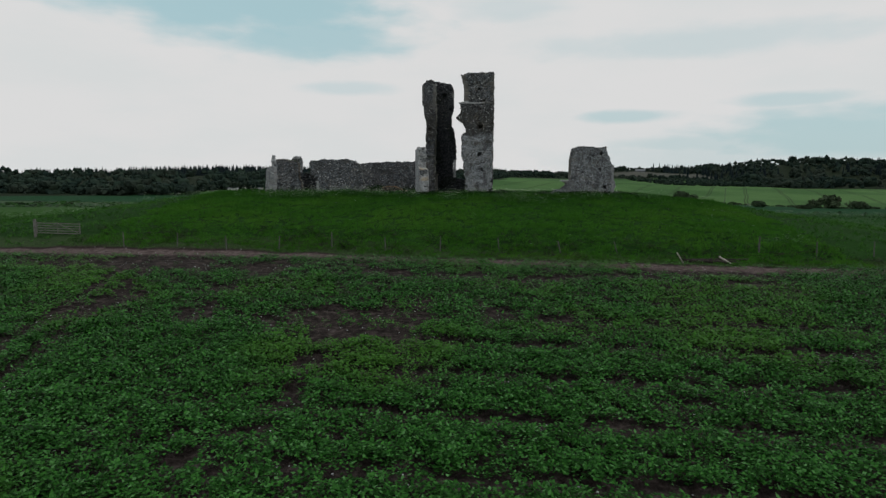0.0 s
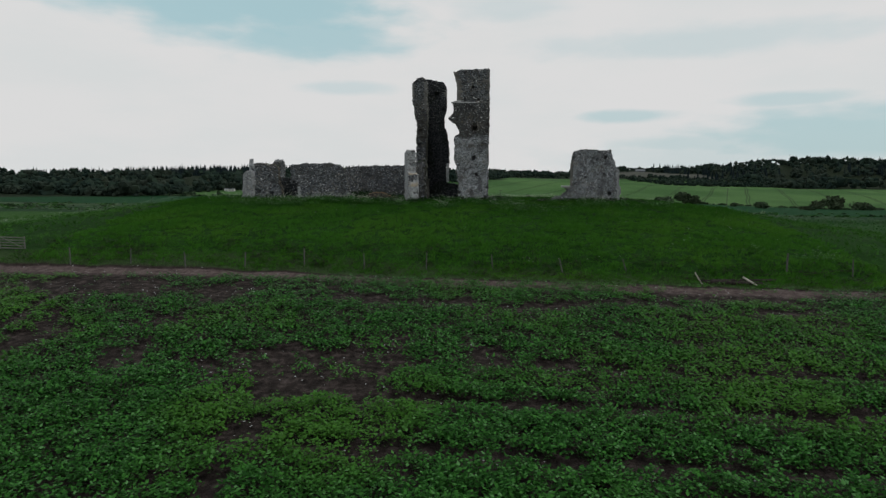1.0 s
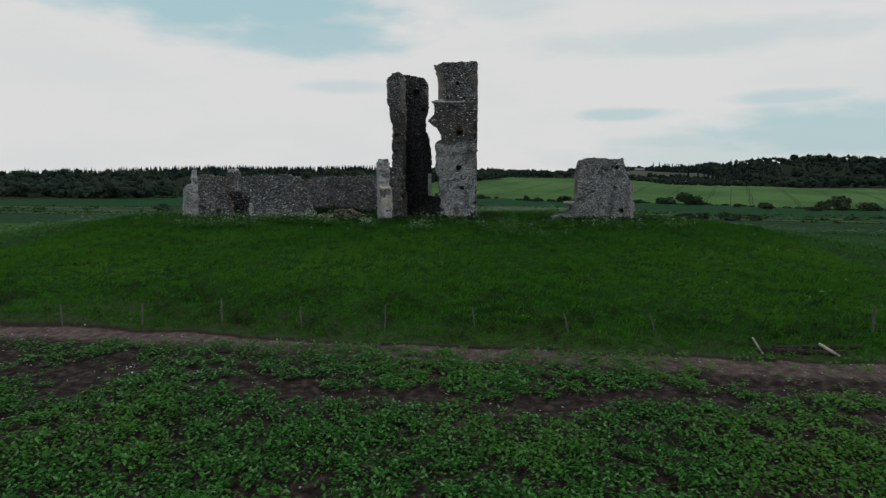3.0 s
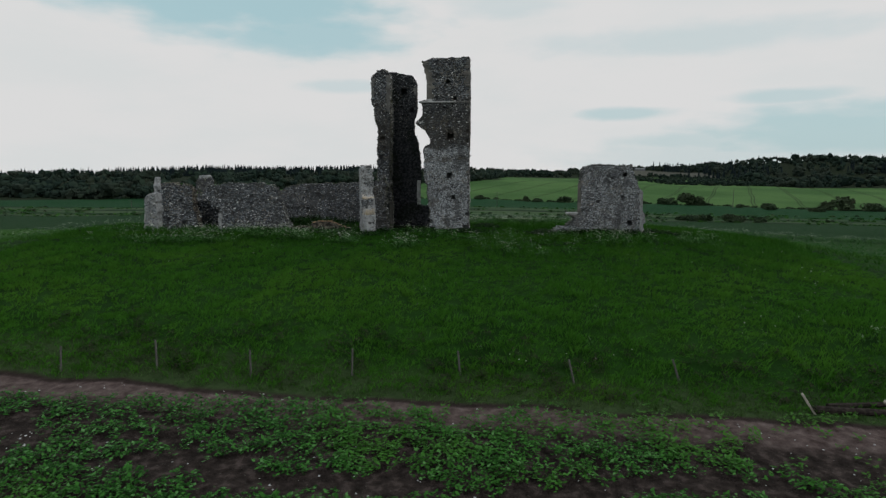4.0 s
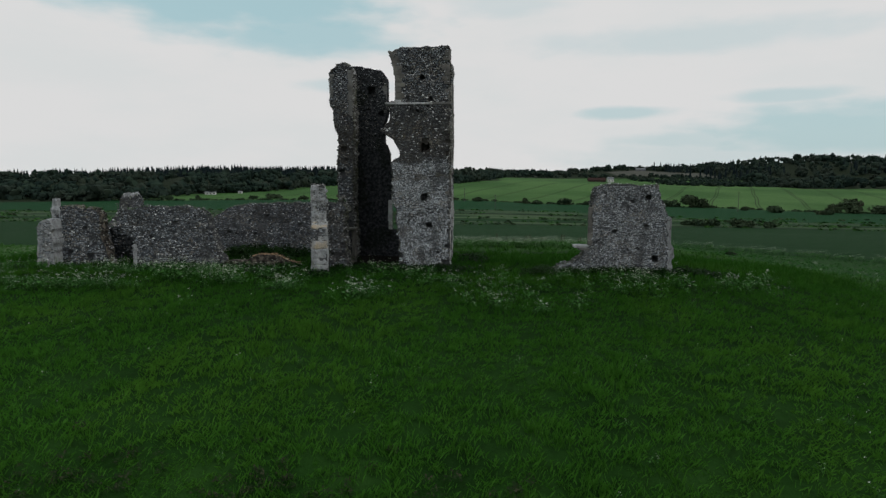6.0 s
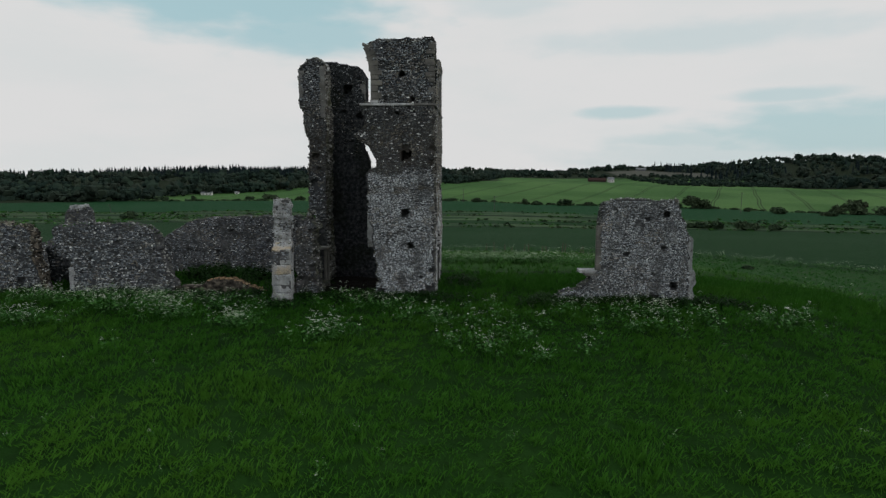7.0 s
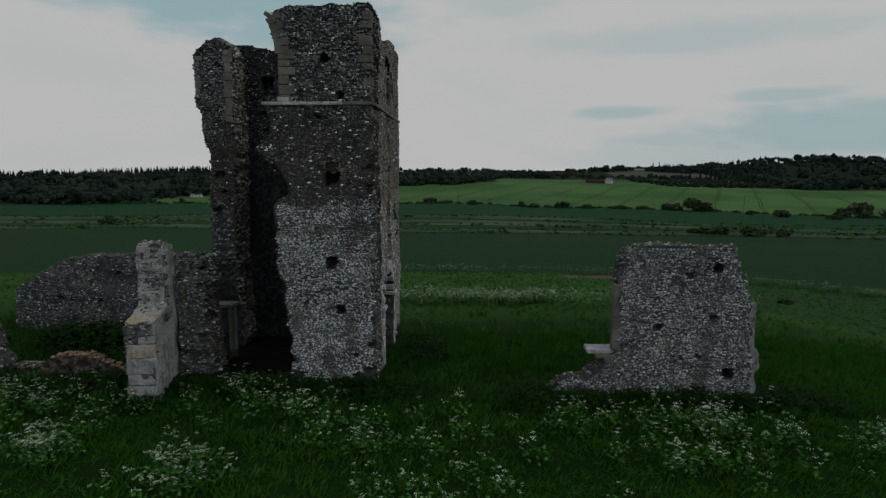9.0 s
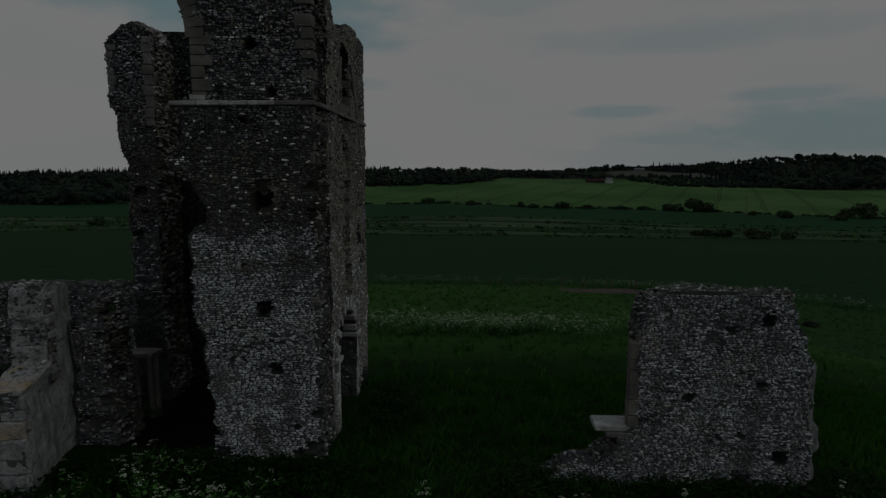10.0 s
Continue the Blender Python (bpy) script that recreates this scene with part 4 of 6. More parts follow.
class Wall:
    """A ruined wall: a solid region of its face, u along and z up, with real thickness w inwards."""

    def __init__(self, name, parent, outline, thick, put, cuts=(), holes=(), ragged=0.1, cell=0.11, seed=1, label="", mats=None, foot=-0.9):
        self.outline, self.cuts, self.holes, self.put, self.ragged, self.seed = outline, cuts, holes, put, ragged, seed
        us, zs = [p[0] for p in outline], [p[1] for p in outline]
        u = np.arange(min(us) - 0.3, max(us) + 0.3 + cell, cell)
        z = np.arange(foot - 0.2, max(zs) + 0.4, cell)
        cu, cz = np.meshgrid(u[:-1] + cell / 2, z[:-1] + cell / 2, indexing="ij")
        solid = self.solid(cu, cz)
        NU, NZ = np.meshgrid(u, z, indexing="ij")
        # boundary nodes are eased so that the edge is uneven, not stepped
        pad = np.pad(solid, 1)
        around = pad[:-1, :-1].astype(int) + pad[1:, :-1] + pad[:-1, 1:] + pad[1:, 1:]
        edge = (around > 0) & (around < 4)
        for _ in range(3):
            su, sz, n = (np.zeros_like(NU) for _ in range(3))
            for du, dz in ((1, 0), (-1, 0), (0, 1), (0, -1)):
                e = np.roll(edge, (du, dz), (0, 1))
                su += np.where(e, np.roll(NU, (du, dz), (0, 1)), 0)
                sz += np.where(e, np.roll(NZ, (du, dz), (0, 1)), 0)
                n += e
            m = edge & (n >= 2)
            NU, NZ = np.where(m, 0.5 * NU + 0.5 * su / np.maximum(n, 1), NU), np.where(m, 0.5 * NZ + 0.5 * sz / np.maximum(n, 1), NZ)
        front = self.dent(NU, NZ)
        for hu, hz, r, d in holes:
            near = np.maximum(np.abs(NU - hu) / r, np.abs(NZ - hz) / (r * 0.85)) + 0.4 * vnoise(NU / 0.16, NZ / 0.16, 0, 77)
            front = np.where(near < 1, np.maximum(front, d * (0.75 + 0.25 * vnoise(NU / 0.13, NZ / 0.13, 4, 78))), front)
        back = thick + 0.06 * vnoise(NU / 0.5, NZ / 0.5, 3, seed + 1)
        n = NU.size
        verts = np.concatenate([np.stack(put(NU.ravel(), front.ravel(), NZ.ravel()), -1), np.stack(put(NU.ravel(), back.ravel(), NZ.ravel()), -1)])
        ids = np.arange(n).reshape(NU.shape)
        a, b, c, d = ids[:-1, :-1][solid], ids[1:, :-1][solid], ids[1:, 1:][solid], ids[:-1, 1:][solid]
        faces, slots = [np.stack([a, b, c, d], -1), np.stack([d, c, b, a], -1) + n], [0, 0]
        for du, dz, p, q in ((-1, 0, (0, 0), (0, 1)), (1, 0, (1, 1), (1, 0)), (0, -1, (1, 0), (0, 0)), (0, 1, (0, 1), (1, 1))):
            open_ = solid & ~np.roll(pad, (-du, -dz), (0, 1))[1:-1, 1:-1]
            i, j = np.where(open_)
            s, t = ids[i + p[0], j + p[1]], ids[i + q[0], j + q[1]]
            if len(i):
                # strips across the thickness, so that the torn edge is uneven
                strips = max(2, round(thick / 0.16))

                def between(k, share):
                    un, zn = NU.ravel()[k], NZ.ravel()[k]
                    wn = front.ravel()[k] * (1 - share) + back.ravel()[k] * share
                    g = 0.9 * ragged * vnoise(un / 0.3, zn / 0.3, wn / 0.3, seed + 2) + 0.35 * ragged * vnoise(un / 0.13, zn / 0.13, wn / 0.13, seed + 3)
                    return np.stack(put(un + g * (du + 0.5 * dz), wn + 0.3 * g, zn + g * (dz - 0.5 * du)), -1)

                ps, pt_ = s, t
                for q_ in range(1, strips):
                    ms = len(verts) + np.arange(len(s))
                    mt = ms + len(s)
                    verts = np.concatenate([verts, between(s, q_ / strips), between(t, q_ / strips)])
                    faces.append(np.stack([ps, pt_, mt, ms], -1))
                    slots.append(1)
                    ps, pt_ = ms, mt
                faces.append(np.stack([ps, pt_, t + n, s + n], -1))
                slots.append(1)
        torn = [f for f, k in zip(faces, slots) if k == 1]
        self.torn = verts[np.concatenate(torn)] if torn else np.zeros((0, 4, 3))
        me = raw_mesh(name, verts, np.concatenate(faces), None, False)
        mats = mats or (RUBBLE, CORE)
        for m in mats:
            me.materials.append(m)
        me.polygons.foreach_set("material_index", np.concatenate([np.full(len(f), s, np.int32) for f, s in zip(faces, slots)]))
        bm = bmesh.new()
        bm.from_mesh(me)
        bmesh.ops.delete(bm, geom=[v for v in bm.verts if not v.link_faces], context="VERTS")
        bmesh.ops.remove_doubles(bm, verts=bm.verts, dist=0.0008)
        bmesh.ops.recalc_face_normals(bm, faces=bm.faces)
        bm.to_mesh(me)
        bm.free()
        self.ob = part(name, me, None, parent, label)

    def dent(self, u, z):
        return 0.07 * vnoise(u / 1.7, z / 1.3, 0, self.seed + 6) + 0.05 * vnoise(u / 0.6, z / 0.6, 0, self.seed) + 0.03 * vnoise(u / 0.2, z / 0.2, 0, self.seed + 4)

    def solid(self, u, z):
        g = self.ragged
        ju = u + g * vnoise(u / 0.4, z / 0.3, 1, self.seed) + 0.6 * g * vnoise(u / 0.15, z / 0.15, 1, self.seed + 9)
        jz = z + g * vnoise(u / 0.4, z / 0.4, 2, self.seed)
        s = inside(self.outline, ju, jz)
        for cut in self.cuts:
            s &= ~cut(u, z)
        return s


def flint_shape(seed):
    """A knapped nodule, flat side in the wall: x along, y inwards, z up."""
    r = np.random.default_rng(seed)
    v = []
    for rad, w in ((1.12, 0.5), (0.86, -0.4)):
        v += [(rad * math.cos(k * 6.283 / 6) * r.uniform(0.75, 1.12), w + r.uniform(-0.12, 0.12), rad * math.sin(k * 6.283 / 6) * r.uniform(0.75, 1.12)) for k in range(6)]
    v.append((r.uniform(-0.2, 0.2), -0.66, r.uniform(-0.2, 0.2)))
    f = []
    for k in range(6):
        q = (k + 1) % 6
        f += [(k, 6 + k, q), (q, 6 + k, 6 + q), (6 + k, 12, 6 + q)]
    return np.array(v), np.array(f)


FLINTS = [flint_shape(200 + i) for i in range(8)]
FLINT_MESHES = []


def flints(wall, area, size, seed, fill=0.86, pieces=None, mat=None):
    """Coursed flints over a wall's face; those in the stretch "pieces" are objects of their own."""
    r = np.random.default_rng(seed)
    u0, u1, z0, z1 = area
    us, zs, hw, hh = [], [], [], []
    zr = z0
    while zr < z1:
        high = size * 1.16 * r.uniform(0.7, 1.3)
        wide = size * r.uniform(1.3, 3.5, int((u1 - u0) / (size * 2.1)) + 4) * r.choice((0.75, 1, 1, 1.4), int((u1 - u0) / (size * 2.1)) + 4)
        at_ = u0 + np.cumsum(wide) - wide / 2 - r.uniform(0, size * 2)
        us.append(at_ + r.normal(0, 0.1, len(at_)) * size)
        zs.append(zr + high / 2 + 0.07 * vnoise(at_ / 1.1, zr * 0.6, 0, seed) + r.normal(0, 0.13, len(at_)) * size)
        hw.append(wide / 2)
        hh.append(high / 2 * r.uniform(0.8, 1.25, len(at_)))
        zr += high
    u, z, hw, hh = (np.concatenate(q) for q in (us, zs, hw, hh))
    keep = (u < u1) & (r.uniform(0, 1, len(u)) < fill * (1.02 + 0.3 * vnoise(u / 0.7, z / 0.5, 0, seed + 1)))
    for du, dz in ((0, 0), (0.6 * size, 0), (-0.6 * size, 0), (0, 0.5 * size), (0, -0.5 * size)):
        keep &= wall.solid(u + du, z + dz)
    for hu, hz, hr, d in wall.holes:
        keep &= np.maximum(np.abs(u - hu), np.abs(z - hz)) > hr * (1.15 if d > 0.28 else 0.55)
    u, z, su, sz = u[keep], z[keep], hw[keep] * 0.97, hh[keep] * 1.02
    n = len(u)
    sw = size * r.uniform(0.5, 1.3, n)
    turn, pick = r.normal(0, 0.13, n), r.integers(0, 8, n)
    w = wall.dent(u, z)
    for hu, hz, hr, d in wall.holes:
        if d <= 0.28:
            w = np.where(np.maximum(np.abs(u - hu), np.abs(z - hz)) < hr * 0.8, d, w)
    own = np.zeros(n, bool)
    if pieces:
        own = (u > pieces[0]) & (u < pieces[1]) & (z > pieces[2]) & (z < pieces[3])
        own &= np.cumsum(own) <= 300
    vs, fs, base = [], [], 0
    for i, (v, f) in enumerate(FLINTS):
        m = np.where((pick == i) & ~own)[0]
        if not len(m):
            continue
        c, s = np.cos(turn[m])[:, None], np.sin(turn[m])[:, None]
        a, b, d = v[None, :, 0] * su[m][:, None], v[None, :, 1] * sw[m][:, None], v[None, :, 2] * sz[m][:, None]
        q = wall.put(u[m][:, None] + a * c - d * s, w[m][:, None] + b, z[m][:, None] + a * s + d * c)
        vs.append(np.stack(np.broadcast_arrays(*q), -1).reshape(-1, 3))
        fs.append((f[None] + (base + np.arange(len(m)) * len(v))[:, None, None]).reshape(-1, 3))
        base += len(m) * len(v)
    ob = part("flint_facing", raw_mesh("flint_facing", np.concatenate(vs), np.concatenate(fs), mat or FLINT), None, wall.ob, "coursed grey and white flints")
    ob["kind"] = "stuff"
    wall.own = (u[own], w[own], z[own], su[own], sw[own], sz[own], turn[own], pick[own])


ICO = bmesh.new()
bmesh.ops.create_icosphere(ICO, subdivisions=1, radius=1.0)
ICO.verts.index_update()
ICO_V, ICO_F = np.array([v.co[:] for v in ICO.verts]), np.array([[v.index for v in f.verts] for f in ICO.faces])
ICO.free()


def broken_edge(wall, density, size, seed, mat=None):
    """Loose rubble stones that stand out of the torn edges of a wall."""
    r = np.random.default_rng(seed)
    q = wall.torn
    mid = q.mean(1)
    area = np.linalg.norm(np.cross(q[:, 2] - q[:, 0], q[:, 3] - q[:, 1]), axis=1) / 2
    keep = (r.uniform(0, 1, len(q)) < density * area) & (mid[:, 2] > -0.3)
    p = mid[keep] + r.normal(0, 0.02, (keep.sum(), 3))
    n = len(p)
    shapes = [(ICO_V * (1 + 0.4 * r.uniform(-1, 1, (len(ICO_V), 1))), ICO_F) for _ in range(6)]
    s = size * r.uniform(0.5, 1.3, n)
    v, f = tile(shapes, p, r.uniform(0, 6.283, n), np.stack([s * r.uniform(0.8, 1.4, n), s, s * r.uniform(0.5, 0.9, n)], -1), r.integers(0, 6, n))
    ob_ = part("broken_rubble", raw_mesh("broken_rubble", v, f, mat or FLINT), None, wall.ob, "rough flints in the broken edge")
    ob_["kind"] = "stuff"


def single_flints(wall):
    """The picked flints of a south-facing wall, each an object that shares one of the meshes."""
    if not FLINT_MESHES:
        FLINT_MESHES.extend(raw_mesh("flint", v, f, FLINT) for v, f in FLINTS)
    for u, w, z, a, b, c, t, k in zip(*wall.own):
        ob = new("flint", FLINT_MESHES[int(k)])
        ob.parent = wall.ob
        x, y, zz = wall.put(u, w, z)
        ob.matrix_basis = Matrix.LocRotScale((x, y, zz), Euler((0, -float(t), 0)), (a, b, c))


def ashlar(parent, lo, hi, mat, seed=0, name="dressed_stone"):
    """One dressed block, with worn arrises."""
    bm = bmesh.new()
    box(bm, lo, hi, 0.025)
    for v in bm.verts:
        v.co += noise.noise_vector(v.co * 3.1 + Vector((seed, 0, 0))) * 0.015
    return part(name, bm, mat, parent)


def worn_block(parent, lo, hi, mat, name, seed, rough=0.05):
    """A larger weathered block, its faces uneven and its edges rounded off."""
    bm = bmesh.new()
    box(bm, lo, hi, 0.06)
    bmesh.ops.subdivide_edges(bm, edges=[e for e in bm.edges if e.calc_length() > 0.3], cuts=5, use_grid_fill=True)
    for v in bm.verts:
        v.co += noise.noise_vector(v.co * 2.6 + Vector((seed, 0, 0))) * rough + noise.noise_vector(v.co * 8.0) * rough * 0.4
    return part(name, bm, mat, parent)


def quoins(parent, corner, z0, z1, sx, sy, mat, seed, long=0.46, short=0.28, high=0.3, skip=0.12, proud=0.03, name="quoin"):
    """Alternating corner stones; sx, sy: the directions in which the wall runs from the corner."""
    r = random.Random(seed)
    z, k = z0, 0
    while z < z1 - 0.1:
        h = min(high * r.uniform(0.75, 1.3), z1 - z)
        a, b = (long, short) if k % 2 else (short, long)
        a, b = a * r.uniform(0.85, 1.1), b * r.uniform(0.85, 1.1)
        if r.random() > skip:
            x0, y0 = corner[0] - sx * proud, corner[1] - sy * proud
            xs, ys = sorted((x0, x0 + sx * a)), sorted((y0, y0 + sy * b))
            ashlar(parent, (xs[0], ys[0], z + 0.008), (xs[1], ys[1], z + h - 0.008), mat, r.random() * 50, name)
        z, k = z + h, k + 1


# ---- the tower ----
tower = thing("ruined_tower", (1.7, 79.5, -0.2), "tall roofless flint church tower with its south-west corner fallen away", "tower")
YS, XE, YN, T = 75.36, 6.35, 83.95, 1.6
tower.location = (0, 0, 0)

south_face = lambda y0: (lambda u, w, z: (u, y0 + w, z))
SOUTH = [(2.9, -0.9), (2.82, 0.05), (2.98, 0.8), (2.86, 2.1), (2.62, 4.1), (2.41, 4.9), (2.42, 6.5), (2.4, 7.35), (3.02, 7.75), (2.8, 8.3), (2.52, 8.8), (2.1, 9.1), (1.72, 9.45), (1.9, 9.75), (2.31, 10.0), (2.34, 10.9), (2.1, 11.15), (2.1, 11.3),
         (2.78, 11.32), (2.72, 13.0), (2.62, 13.5), (2.5, 13.95), (2.4, 14.55), (3.1, 14.75), (3.85, 14.88), (6.3, 14.95), (6.33, 11.2), (6.36, -0.9)]
S_HOLES = [(4.47, 12.93, 0.16, 0.7), (5.07, 11.52, 0.13, 0.4), (4.69, 8.28, 0.3, 0.8), (4.64, 4.9, 0.21, 0.8), (4.96, 2.97, 0.16, 0.6), (3.5, 3.2, 0.15, 0.16), (5.55, 1.08, 0.14, 0.2), (4.2, 10.7, 0.1, 0.3), (4.0, 6.3, 0.1, 0.12), (6.1, 0.3, 0.32, 0.24), (5.75, 0.0, 0.4, 0.2), (6.2, 1.5, 0.2, 0.2), (6.25, 2.6, 0.16, 0.18), (3.2, 0.2, 0.25, 0.16), (6.25, 7.9, 0.22, 0.24), (6.2, 8.7, 0.2, 0.2), (4.7, 8.7, 0.3, 0.16), (3.9, 3.3, 0.12, 0.1)]
wall_s = Wall("south_wall", tower, SOUTH, T, south_face(YS), holes=S_HOLES, ragged=0.09, seed=11, label="flint south wall with square putlog holes", mats=(RUBBLE, RUBBLE))
flints(wall_s, (1.6, 6.3, -0.3, 14.9), 0.055, 12, 1.0, (3.1, 5.8, 2.6, 5.4))

EAST = [(YS + T - 0.05, -0.9), (YS + T - 0.05, 14.92), (78.35, 14.9), (78.5, 14.25), (79.2, 14.2), (80.2, 14.55), (81.4, 14.72), (83.2, 14.62), (83.75, 14.3), (83.95, 11.2), (83.9, -0.9)]
e_cuts = (lambda u, z: arch(u, z, 79.15, 80.85, 11.65, 12.9, 0.95), lambda u, z: arch(u, z, 78.05, 81.3, -2, 2.5, 1.5))
wall_e = Wall("east_wall", tower, EAST, T, lambda u, w, z: (XE - w, u, z), cuts=e_cuts, holes=[(77.4, 9.0, 0.16, 0.5), (77.2, 4.6, 0.14, 0.4), (82.6, 6.2, 0.15, 0.4), (77.3, 12.6, 0.14, 0.4)] + [(79.95 + 0.12 * math.sin(k * 2.3), 4.6 + 0.42 * k, 0.4 + 0.1 * math.sin(k * 1.7), 0.55) for k in range(14)], ragged=0.06, cell=0.14, seed=21, label="flint east wall with a belfry window and a low chancel arch", mats=(BUFF, RUBBLE))
flints(wall_e, (76.9, 83.9, -0.3, 14.9), 0.055, 22, 0.3)

NORTH = [(-2.9, -0.9), (-2.5, 5.0), (-2.4, 9.0), (-2.85, 11.5), (-2.95, 14.1), (-2.35, 14.8), (-1.4, 14.85), (-0.24, 14.76), (0.7, 14.5), (1.05, 13.95), (1.12, 11.3), (1.06, 11.0), (0.74, 9.7), (0.9, 8.95), (1.28, 7.9), (1.42, 6.4), (1.46, 4.3), (1.05, 4.2), (1.05, 2.0), (1.6, 1.8), (2.9, 1.7), (2.9, 8.2), (2.75, 11.2), (2.75, 13.4), (3.4, 14.4), (6.3, 14.3), (6.3, -0.9)]
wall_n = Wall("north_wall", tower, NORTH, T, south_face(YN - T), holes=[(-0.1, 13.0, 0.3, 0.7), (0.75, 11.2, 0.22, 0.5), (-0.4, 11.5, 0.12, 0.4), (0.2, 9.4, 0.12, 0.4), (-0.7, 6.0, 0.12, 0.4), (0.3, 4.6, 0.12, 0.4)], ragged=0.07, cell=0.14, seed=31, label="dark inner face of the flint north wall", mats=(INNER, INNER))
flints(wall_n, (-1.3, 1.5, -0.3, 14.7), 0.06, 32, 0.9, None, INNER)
flints(wall_n, (-1.3, 1.5, 8.5, 14.7), 0.05, 33, 0.3)

WEST = [(-2.75, -0.9), (-2.5, 4.5), (-2.48, 5.9), (-2.36, 8.4), (-2.42, 9.45), (-2.66, 10.3), (-2.84, 11.4), (-2.96, 12.57), (-2.98, 14.1), (-2.4, 14.75), (-1.75, 14.85), (-1.25, 14.5), (-1.28, 12.2), (-1.2, 10.0), (-1.3, 7.0), (-1.35, 4.5), (-1.2, -0.9)]
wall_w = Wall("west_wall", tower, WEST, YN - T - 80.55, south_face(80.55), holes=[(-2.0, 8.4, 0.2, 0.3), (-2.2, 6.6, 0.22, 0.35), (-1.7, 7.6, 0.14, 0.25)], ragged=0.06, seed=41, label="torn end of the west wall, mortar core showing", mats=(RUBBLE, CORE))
flints(wall_w, (-3.0, -1.2, 9.8, 14.8), 0.05, 42, 0.95)
flints(wall_w, (-2.7, -1.2, 4.0, 9.8), 0.065, 43, 0.75)
# dark recess behind the shafts: shade put into the flint colour
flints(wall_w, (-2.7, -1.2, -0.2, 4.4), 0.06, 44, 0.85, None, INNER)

# string course: separate lengths of moulding
r_ = random.Random(5)
xx = 2.0
while xx < XE:
    ln = min(r_.uniform(0.55, 1.0), XE + 0.06 - xx)
    ashlar(tower, (xx, YS - 0.12, 11.12), (xx + ln - 0.012, YS + 0.3, 11.26), PALE if r_.random() > 0.3 else STONE, r_.random() * 9, "string_course")
    xx += ln
yy = YS + 0.31
while yy < YN:
    ln = min(r_.uniform(0.6, 1.1), YN - yy + 0.02)
    ashlar(tower, (XE - 0.3, yy, 11.12), (XE + 0.11, yy + ln - 0.012, 11.26), STONE, r_.random() * 9, "string_course")
    yy += ln
# angles of the tower
quoins(tower, (XE, YS), 11.27, 14.7, -1, 1, WARM, 51, 0.5, 0.36, 0.3, 0.04, 0.012)
quoins(tower, (XE, YS), 9.4, 11.1, -1, 1, WARM, 52, 0.42, 0.22, 0.3, 0.2, 0.005)
quoins(tower, (XE, YS), 0.4, 9.0, -1, 1, WARM, 53, 0.3, 0.2, 0.26, 0.84, -0.01)
quoins(tower, (XE, YN), 0.2, 14.4, -1, -1, STONE, 54, 0.4, 0.26, 0.3, 0.1)
# belfry jambs of the south and north windows, the east window and the chancel arch
quoins(tower, (2.74, YS), 11.28, 13.25, 1, 1, WARM, 55, 0.66, 0.42, 0.32, 0.0, 0.04, "window_jamb")
quoins(tower, (2.74, YS + 0.45), 11.28, 13.1, 1, 1, STONE, 56, 0.2, 0.2, 0.6, 0.0, 0.12, "window_jamb")
ashlar(tower, (2.62, YS - 0.05, 11.27), (3.12, YS + 0.5, 11.46), PALE, 3, "sill_stone")
for k in range(5):
    a0 = k * 0.16
    cx, cz = 2.72 - 0.5 * a0 * a0 * 1.4 + 0.02, 13.22 + 0.29 * k
    bm = bmesh.new()
    box(bm, (cx - 0.16, YS - 0.05, cz - 0.143), (cx + 0.38 + 0.05 * math.sin(k * 2.2), YS + 0.55, cz + 0.143), 0.015, Matrix.Rotation(-0.55 * a0 * 1.6, 4, "Y"))
    part("voussoir", bm, WARM, tower)
bm = bmesh.new()
box(bm, (2.22, YS - 0.06, 14.46), (2.5, YS + 0.4, 14.62), 0.02, Matrix.Rotation(0.5, 4, "Y"))
part("voussoir", bm, WARM, tower)
quoins(tower, (1.1, YN - T), 11.3, 13.6, -1, 1, STONE, 57, 0.36, 0.24, 0.34, 0.1, 0.03, "window_jamb")
quoins(tower, (1.46, YN - T), 2.0, 4.4, -1, 1, PALE, 58, 0.4, 0.36, 0.6, 0.0, 0.05, "arch_jamb")
quoins(tower, (-1.28, 80.55), 10.9, 14.3, -1, 1, STONE, 59, 0.36, 0.3, 0.36, 0.0)
quoins(tower, (-2.97, 80.55), 11.6, 14.0, 1, 1, STONE, 60, 0.36, 0.24, 0.32, 0.0)
for lo in (79.1, 80.75):
    quoins(tower, (XE, lo + (0 if lo > 80 else 0.12)), 11.3, 12.9, -1, 1 if lo > 80 else -1, WARM, 61, 0.5, 0.14, 0.34, 0.0, 0.05, "window_jamb")
quoins(tower, (XE, 78.0), -0.4, 2.4, -1, -1, PALE, 62, 0.5, 0.2, 0.42, 0.1, 0.05, "arch_jamb")
quoins(tower, (XE, 81.32), -0.4, 2.4, -1, 1, PALE, 63, 0.5, 0.24, 0.42, 0.0, 0.05, "arch_jamb")
for y0, y1 in ((77.5, 78.2), (81.1, 81.9)):
    ashlar(tower, (XE - 1.2, y0, 2.4), (XE + 0.14, y1, 2.58), PALE, 4, "impost")
for k in range(9):
    a0 = math.pi * (k + 0.5) / 9
    bm = bmesh.new()
    box(bm, (XE - 0.5, -0.13, -0.22), (XE + 0.05, 0.13, 0.22), 0.02)
    bmesh.ops.transform(bm, matrix=Matrix.Translation((0, 79.675 - 1.72 * math.cos(a0), 2.55 + 1.58 * math.sin(a0))) @ Matrix.Rotation(math.pi / 2 - a0, 4, "X"), verts=bm.verts)
    part("voussoir", bm, PALE, tower)
